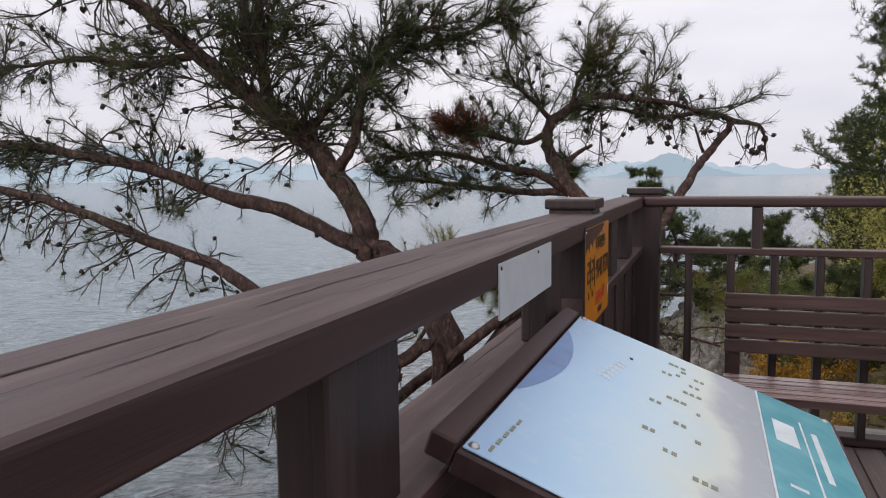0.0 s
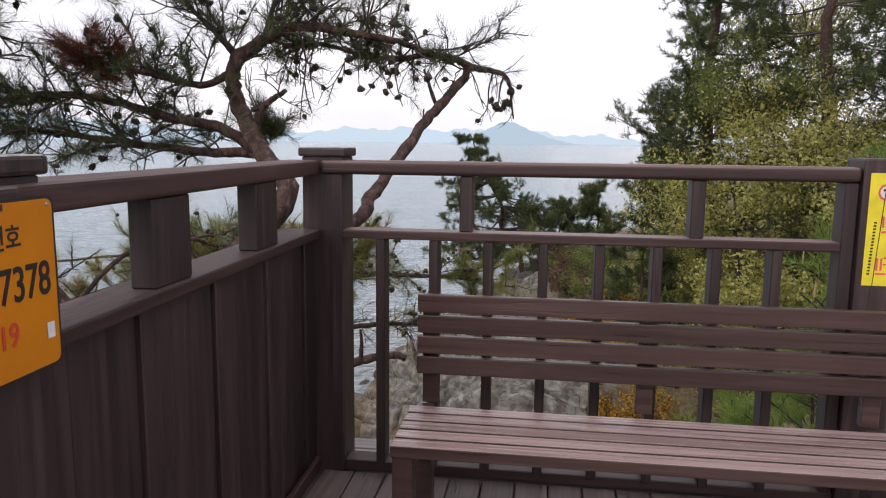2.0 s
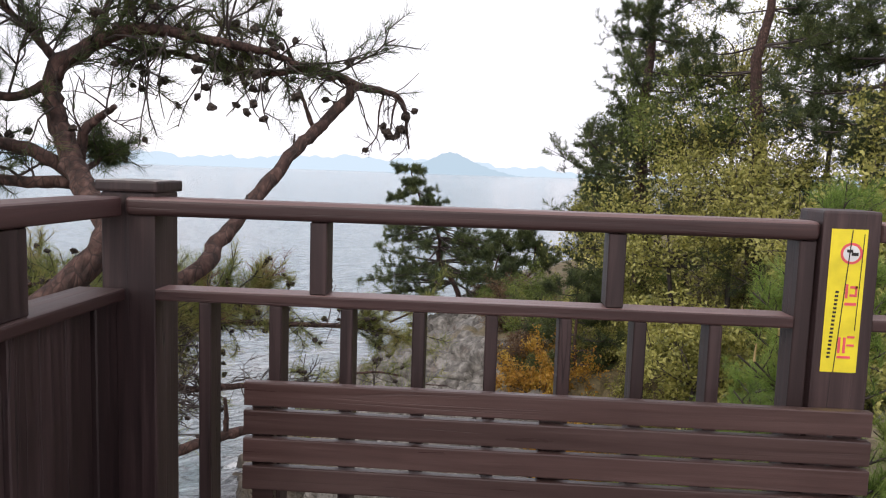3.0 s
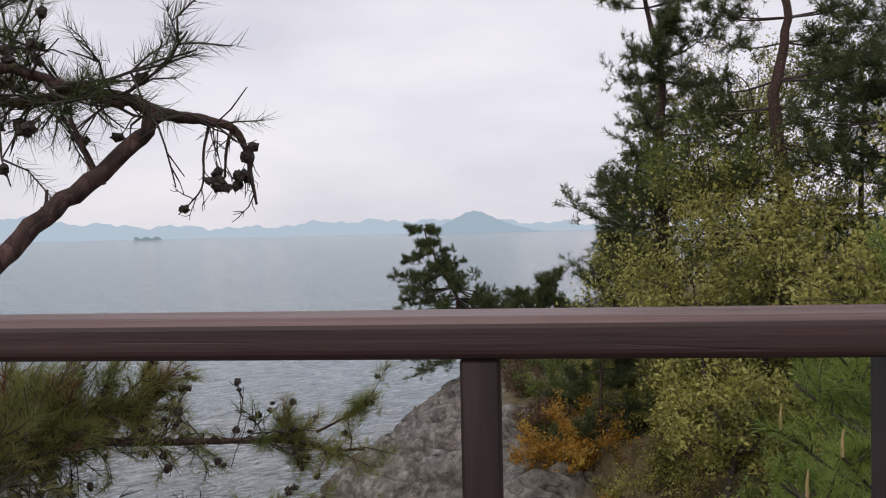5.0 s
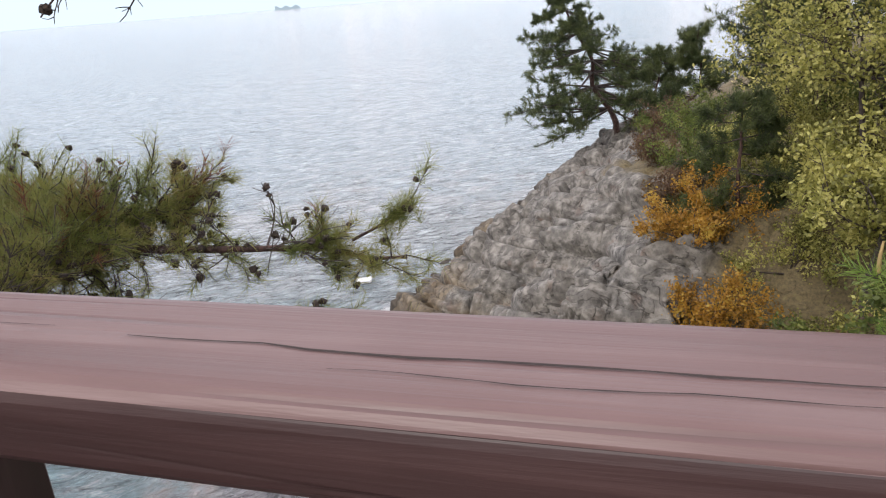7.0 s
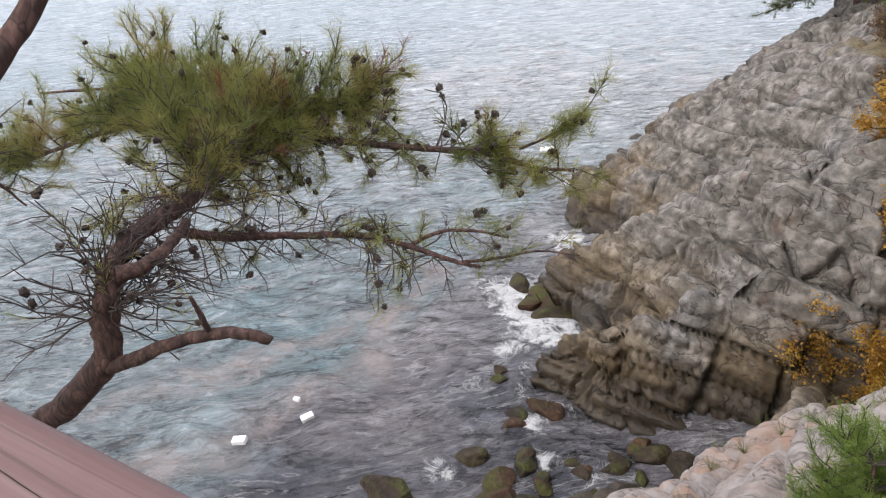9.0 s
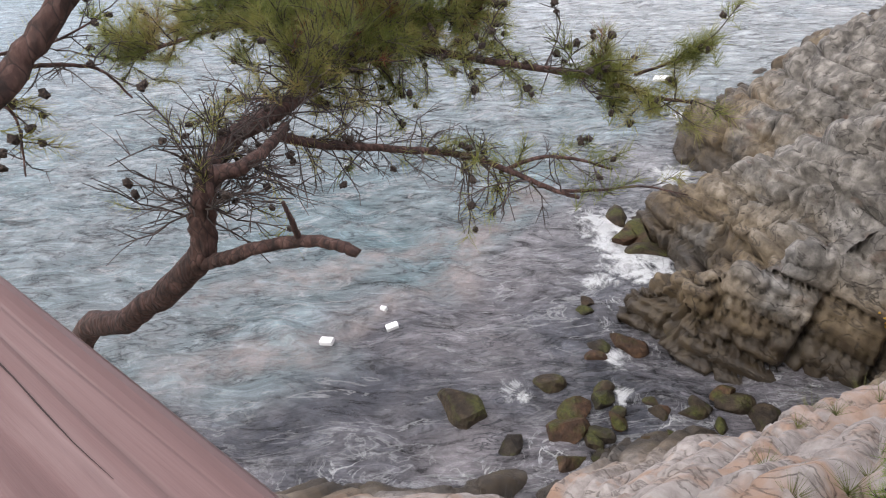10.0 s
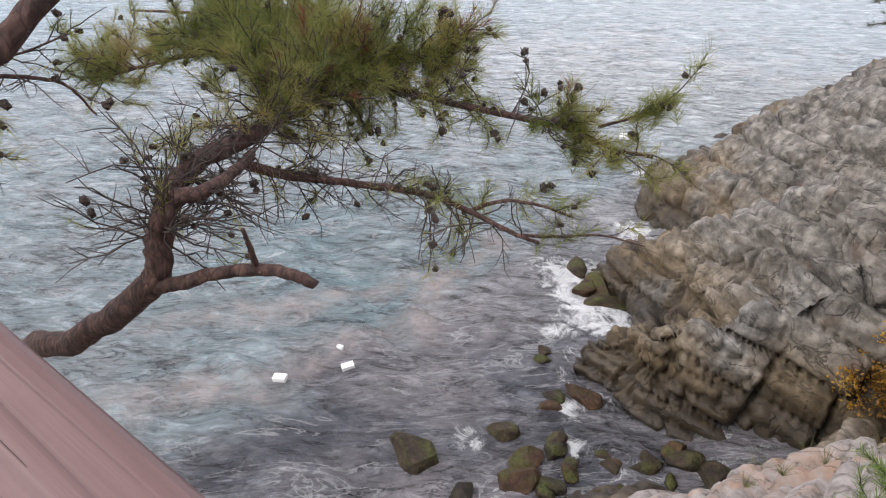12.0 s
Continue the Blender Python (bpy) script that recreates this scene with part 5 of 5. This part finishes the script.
finish("rust_patch", bm, rust, sign, "ragged brown rust along the upper edge")
ZL = 0.0048
writing(sign, "국가지점번호", 0.185, 0.222, 0.044, ZL, sign_black, 0.215)
writing(sign, "라라", 0.032, 0.125, 0.098, ZL, sign_black, 0.15)
writing(sign, "9740", 0.205, 0.132, 0.082, ZL, sign_black, 0.125)
writing(sign, "7378", 0.345, 0.132, 0.082, ZL, sign_black, 0.12)
writing(sign, "la", 0.05, 0.092, 0.034, ZL, sign_black)
writing(sign, "La", 0.115, 0.092, 0.034, ZL, sign_black)
writing(sign, "긴급전화", 0.185, 0.058, 0.042, ZL, sign_red, 0.115)
writing(sign, "119", 0.312, 0.06, 0.056, ZL, sign_red, 0.062)
for k in range(3):
    bar(sign, "small_print", 0.262 + 0.02 * k, 0.024, 0.015, 0.018, ZL, sign_black)
bar(sign, "emblem", 0.238, 0.026, 0.014, 0.014, ZL, sign_black)
bar(sign, "sticker", 0.452, 0.052, 0.018, 0.028, ZL, sign_white, 0, "small white sticker")
for x, y in ((0.014, 0.284), (0.472, 0.284), (0.014, 0.03)):
    bm = bmesh.new()
    bmesh.ops.create_cone(bm, cap_ends=True, segments=10, radius1=0.004, radius2=0.003, depth=0.003, matrix=Matrix.Translation((x, y, 0.005)))
    finish("rivet", bm, steel, sign)

for ob in [o for o in sign.children if o.name.split(".")[0] in ("lettering", "small_print", "emblem", "sticker", "rust_patch")]:
    ob.parent = face
    ob.location -= face.location

plate = thing("name_plate", "blank pale grey metal plate screwed to the handrail", "sign")
plate.matrix_world = facing_east(0.021, -2.96, 1.158)
slab("plate", 0.41, 0.094, 0.003, plate_grey, plate, "", 0.003)
for x in (0.008, 0.28):
    bm = bmesh.new()
    bmesh.ops.create_cone(bm, cap_ends=True, segments=10, radius1=0.0035, radius2=0.003, depth=0.002, matrix=Matrix.Translation((x, 0.086, 0.0038)))
    finish("screw", bm, sign_black, plate)

# ---- yellow sticker on the thick post ----
sticker = thing("warning_sticker", "yellow warning strip with red lettering, slit lengthwise", "sticker")
sticker.matrix_world = pose(2.008, -0.0065, 0.85, 90, 0, 0)
strip = bar(sticker, "strip", 0, 0, 0.098, 0.402, 0.0004, sticker_yellow)
bm = bmesh.new()
for k in range(28):
    a, b = k / 28 * 2 * math.pi, (k + 1) / 28 * 2 * math.pi
    ring = [bm.verts.new((0.058 + r * math.cos(t), 0.335 + r * math.sin(t), 0.0014)) for r, t in ((0.03, a), (0.03, b), (0.023, b), (0.023, a))]
    bm.faces.new(ring)
finish("red_ring", bm, sticker_pink, sticker)
bm = bmesh.new()
bmesh.ops.create_circle(bm, cap_ends=True, segments=24, radius=0.0225, matrix=Matrix.Translation((0.058, 0.335, 0.0013)))
finish("white_disc", bm, sign_white, sticker)
for x, y, w, h in ((0.045, 0.338, 0.016, 0.008), (0.058, 0.329, 0.018, 0.009)):
    bar(sticker, "pictogram", x, y, w, h, 0.0016, sign_black)
for x, y, w, h in ((0.05, 0.19, 0.032, 0.008), (0.05, 0.21, 0.007, 0.04), (0.062, 0.215, 0.02, 0.007), (0.062, 0.238, 0.02, 0.007), (0.076, 0.215, 0.006, 0.03),
                   (0.042, 0.04, 0.036, 0.007), (0.042, 0.055, 0.007, 0.045), (0.056, 0.055, 0.007, 0.045), (0.066, 0.075, 0.02, 0.006), (0.066, 0.098, 0.02, 0.006)):
    bar(sticker, "red_stroke", x, y, w, h, 0.0014, sticker_pink)
for k in range(17):
    bar(sticker, "small_print", 0.014 + 0.0006 * k, 0.04 + 0.0115 * k, 0.009, 0.006, 0.0014, sign_black)
bar(sticker, "slit", 0.034, 0.0, 0.0025, 0.40, 0.0017, sign_black, -3.0, "dark slit")
bar(sticker, "slit", 0.083, 0.12, 0.002, 0.27, 0.0017, sign_black, -1.0)

# ---- sloping map panel ----
SLOPE = math.degrees(math.atan2(0.21, 0.555))
panel = thing("map_panel", "sloping information panel with faded blue map", "information board", at=(0.045, -3.22, 1.045))
panel.rotation_euler = (0, radians(SLOPE), 0)
PW, PL = 0.60, 0.925
map_mat = Mat("faded_map_print", 0.3)
v = map_mat.coords((1, 1, 1))
blend = map_mat.n.new("ShaderNodeSeparateXYZ")
map_mat.l.new(map_mat.tc.outputs["Object"], blend.inputs["Vector"])
wob = map_mat.math("ADD", blend.outputs["X"], map_mat.math("MULTIPLY", map_mat.math("SUBTRACT", map_mat.noise(v, 3.5, 4), 0.5), 0.22))
c = map_mat.ramp(wob, (0.0, (0.36, 0.56, 0.80)), (0.12, (0.44, 0.65, 0.83)), (0.24, (0.58, 0.72, 0.77)), (0.33, (0.68, 0.73, 0.66)), (0.365, (0.46, 0.49, 0.52)), (0.5, (0.38, 0.41, 0.45)))
c = map_mat.mix(map_mat.ramp(map_mat.noise(v, 26, 6), (0.55, 0.0), (0.75, 0.35)), c, (0.72, 0.74, 0.74))
map_mat = map_mat.color(c).bump(map_mat.noise(v, 45, 5), 0.12, 0.002).m
teal = Mat("teal_print", 0.2)
v = teal.coords()
teal = teal.color(teal.ramp(teal.noise(v, 9, 5), (0.3, (0.08, 0.33, 0.40)), (0.7, (0.17, 0.47, 0.54)))).m
print_dim = paint("olive_print", (0.27, 0.28, 0.19), 0.5)
print_pale = paint("pale_print", (0.72, 0.78, 0.80), 0.5)


def panel_block(name, lo, hi, material, label="", bevel=0.003):
    bm = bmesh.new()
    box(bm, lo, hi, bevel)
    return finish(name, bm, material, panel, label)


panel_block("backing_board", (-0.005, -0.01, -0.04), (PW + 0.012, PL + 0.008, -0.004), wood_y, "dark timber backing board")
panel_block("frame_edge", (-0.045, -0.01, -0.03), (-0.006, PL + 0.008, 0.006), wood_y, "brown timber edge")
panel_block("map_sheet", (0.0, 0.0, -0.003), (PW, PL, 0.0), map_mat, "faded blue and grey map print", 0.001)
legend = panel_block("legend_strip", (0.435, 0.0, 0.0004), (PW - 0.004, PL - 0.004, 0.0012), teal, "teal legend strip", 0.0)
panel_block("white_line", (0.430, 0.0, 0.0006), (0.434, PL - 0.004, 0.0016), print_pale, "", 0.0)
panel_block("white_line", (0.515, 0.0, 0.0014), (0.519, PL - 0.12, 0.002), print_pale, "", 0.0)
blue_print = paint("deep_blue_print", (0.17, 0.30, 0.58), 0.35)
bm = bmesh.new()
arc = [(0.048 * math.sin(math.pi * k / 16) ** 0.8, 0.27 + 0.48 * k / 16) for k in range(17)]
for (x0, y0), (x1, y1) in zip(arc, arc[1:]):
    if x1 + x0 > 0.004:
        bm.faces.new([bm.verts.new((x, y, 0.0009)) for x, y in ((0.001, y0), (max(x0, 0.0012), y0), (max(x1, 0.0012), y1), (0.001, y1))])
bmesh.ops.recalc_face_normals(bm, faces=bm.faces)
finish("blue_arc", bm, blue_print, panel, "deeper blue curved patch of print")
rng = np.random.default_rng(8)
for x, y in ((0.23, 0.83), (0.26, 0.80), (0.25, 0.76), (0.29, 0.78), (0.22, 0.74), (0.28, 0.72), (0.27, 0.66), (0.24, 0.58), (0.21, 0.52), (0.30, 0.55), (0.26, 0.45), (0.3, 0.4), (0.21, 0.36), (0.25, 0.3), (0.3, 0.24)):
    for k in range(int(rng.integers(1, 4))):
        s = 0.007 + 0.005 * rng.random()
        panel_block("map_mark", (x + 0.014 * k, y, 0.0004), (x + 0.014 * k + s, y + 0.014, 0.0012), print_dim, "", 0.0)
for k in range(6):
    x, y = 0.105 + 0.004 * k, 0.53 + 0.027 * k
    for dx, dy, w, n in ((0.0, 0.0, 0.004, 0.02), (0.012, 0.002, 0.004, 0.018), (0.0, 0.008, 0.024, 0.004), (0.02, 0.0, 0.004, 0.012)):
        panel_block("map_title", (x + dx, y + dy, 0.0004), (x + dx + w, y + dy + n, 0.0012), print_pale, "", 0.0)
for x, y, w, n in ((0.455, 0.62, 0.045, 0.13), (0.535, 0.5, 0.012, 0.26), (0.46, 0.4, 0.03, 0.012), (0.54, 0.36, 0.03, 0.012), (0.47, 0.3, 0.02, 0.03), (0.54, 0.22, 0.025, 0.03)):
    panel_block("legend_mark", (x, y, 0.0014), (x + w, y + n, 0.002), print_pale, "", 0.0).parent = legend
for k in range(5):
    panel_block("small_print", (0.03 + 0.002 * k, 0.02 + 0.03 * k, 0.0004), (0.035 + 0.002 * k, 0.04 + 0.03 * k, 0.0012), print_dim, "", 0.0)
panel_block("dark_spot", (0.148, 0.735, 0.0004), (0.155, 0.745, 0.002), sign_black, "", 0.0)
for x, y in ((0.012, 0.014), (0.012, PL - 0.014), (PW - 0.014, PL - 0.014), (PW - 0.014, 0.014)):
    bm = bmesh.new()
    bmesh.ops.create_uvsphere(bm, u_segments=10, v_segments=6, radius=0.0085, matrix=Matrix.LocRotScale((x, y, 0.0), None, (1, 1, 0.6)))
    finish("screw_head", bm, steel, panel, "", True)
for y in (0.08, PL - 0.14):
    bm = bmesh.new()
    x = 0.28
    drop = 1.045 - math.sin(radians(SLOPE)) * x - 0.04
    box(bm, (-0.035, 0, -drop), (0.035, 0.06, 0.0), 0.004)
    leg = finish("support_post", bm, wood_z, panel, "square timber support")
    leg.matrix_parent_inverse = Matrix.Identity(4)
    leg.location, leg.rotation_euler = (x, y, -0.035), (0, -radians(SLOPE), 0)

# ---- boulders in the cove ----
boulder_mat = Mat("mossy_boulder", 0.7)
v = boulder_mat.coords(space="World")
c = boulder_mat.ramp(boulder_mat.noise(v, 5, 7), (0.3, (0.012, 0.010, 0.008)), (0.55, (0.04, 0.032, 0.024)), (0.75, (0.085, 0.07, 0.05)))
tone = boulder_mat.ramp(boulder_mat.random(), (0.0, (0.6, 0.6, 0.6)), (0.6, (1.0, 0.9, 0.75)), (1.0, (1.5, 0.95, 0.7)))
c = boulder_mat.mix(1.0, c, tone, "MULTIPLY")
g = boulder_mat.n.new("ShaderNodeNewGeometry")
sepn = boulder_mat.n.new("ShaderNodeSeparateXYZ")
boulder_mat.l.new(g.outputs["Normal"], sepn.inputs["Vector"])
moss = boulder_mat.math("MULTIPLY", boulder_mat.ramp(sepn.outputs["Z"], (0.4, 0.0), (0.85, 1.0)), boulder_mat.ramp(boulder_mat.noise(v, 1.8, 5), (0.45, 0.0), (0.6, 0.9)))
c = boulder_mat.mix(moss, c, boulder_mat.ramp(boulder_mat.noise(v, 18, 4), (0.3, (0.02, 0.024, 0.006)), (0.7, (0.075, 0.08, 0.016))))
boulder_mat.b.inputs["Specular IOR Level"].default_value = 0.25
boulder_mat = boulder_mat.color(c).bump(boulder_mat.noise(v, 12, 7), 1.0, 0.06).m


def boulder(x, y, size, seed, label, stretch=(1.3, 0.9, 0.75), sink=0.25):
    """An angular sea-worn boulder, resting in the shallows."""
    rng = np.random.default_rng(seed)
    bm = bmesh.new()
    bmesh.ops.create_icosphere(bm, subdivisions=3, radius=1.0)
    cuts = rng.normal(size=(9, 3))
    cuts /= np.linalg.norm(cuts, axis=1)[:, None]
    reach = rng.uniform(0.5, 0.84, 9)
    for v in bm.verts:
        p = np.array(v.co)
        for n, r in zip(cuts, reach):
            over = p @ n - r
            if over > 0:
                p = p - n * over * 0.98
        p = p * (1 + 0.05 * noise.fractal(Vector(p * 1.9 + seed), 1.0, 2.0, 3))
        v.co = p
    bmesh.ops.transform(bm, matrix=Matrix.Rotation(rng.uniform(0, 6.28), 4, "Z") @ Matrix.Diagonal((*[s * size for s in stretch], 1)), verts=bm.verts)
    ob = finish("boulder", bm, boulder_mat)
    ob.location = (x, y, SEA - sink * size + 0.05)
    return tagged(ob, label, "boulder", "boulders in the cove")


MOSSY, PLAIN = "green mossy boulder standing in the shallows", "wet brown boulder standing in the shallows"
spots = [(-4.95, 7.45, 0.62, MOSSY), (-3.6, 7.3, 0.34, MOSSY), (-3.05, 8.1, 0.52, MOSSY), (-3.15, 8.7, 0.40, MOSSY), (-3.95, 9.0, 0.32, MOSSY), (-2.5, 8.2, 0.26, PLAIN), (-2.9, 9.25, 0.28, PLAIN),
         (-2.6, 7.45, 0.44, MOSSY), (-1.15, 9.4, 0.27, PLAIN), (-1.35, 9.9, 0.30, PLAIN), (-1.35, 9.05, 0.34, PLAIN), (-1.85, 9.5, 0.22, PLAIN), (-2.4, 8.95, 0.26, PLAIN), (-0.8, 9.85, 0.24, MOSSY),
         (-3.5, 10.2, 0.30, PLAIN), (-4.55, 11.3, 0.24, PLAIN), (-4.9, 14.7, 0.75, PLAIN), (-4.4, 14.2, 0.6, PLAIN), (-1.85, 7.6, 0.4, MOSSY), (-1.3, 8.5, 0.22, PLAIN), (-1.7, 8.8, 0.18, PLAIN), (-2.1, 9.7, 0.16, PLAIN), (-0.9, 10.6, 0.42, PLAIN), (-3.3, 10.9, 0.5, PLAIN), (-0.2, 10.4, 0.5, PLAIN), (-2.46, 9.11, 0.22, PLAIN), (-1.78, 9.61, 0.2, PLAIN), (-1.29, 10.14, 0.3, PLAIN), (-4.68, 11.67, 0.2, PLAIN), (-3.65, 10.52, 0.32, PLAIN), (-1.07, 10.67, 0.32, PLAIN), (-2.44, 8.44, 0.26, PLAIN), (-2.05, 8.25, 0.22, MOSSY), (-3.0, 9.5, 0.22, PLAIN), (-1.6, 8.4, 0.2, PLAIN), (-0.95, 9.2, 0.2, MOSSY), (-2.2, 7.9, 0.24, PLAIN), (-5.9, 15.3, 0.5, PLAIN), (-5.2, 14.5, 0.55, PLAIN)]
for k, (x, y, s, lab) in enumerate(spots):
    boulder(x, y, s * 0.84, 200 + k, lab)

# ---- floating litter ----
white_foam = paint("white_foam_plastic", (0.82, 0.83, 0.84), 0.7, 0, 0.05)
for k, (x, y, s, turn) in enumerate([(-8.55, 7.2, 0.15, 25), (-7.7, 8.4, 0.14, 60), (-8.3, 8.75, 0.08, 10), (-9.2, 24.5, 0.3, 15)]):
    bm = bmesh.new()
    box(bm, (-s, -s * 0.6, -0.05), (s, s * 0.6, 0.06), 0.015, 2)
    ob = finish("foam_block", bm, white_foam)
    ob.location, ob.rotation_euler = (x, y, SEA + 0.05), (radians(4), radians(-6), radians(turn))
    tagged(ob, "white plastic foam block floating on the sea", "litter", "floating litter")
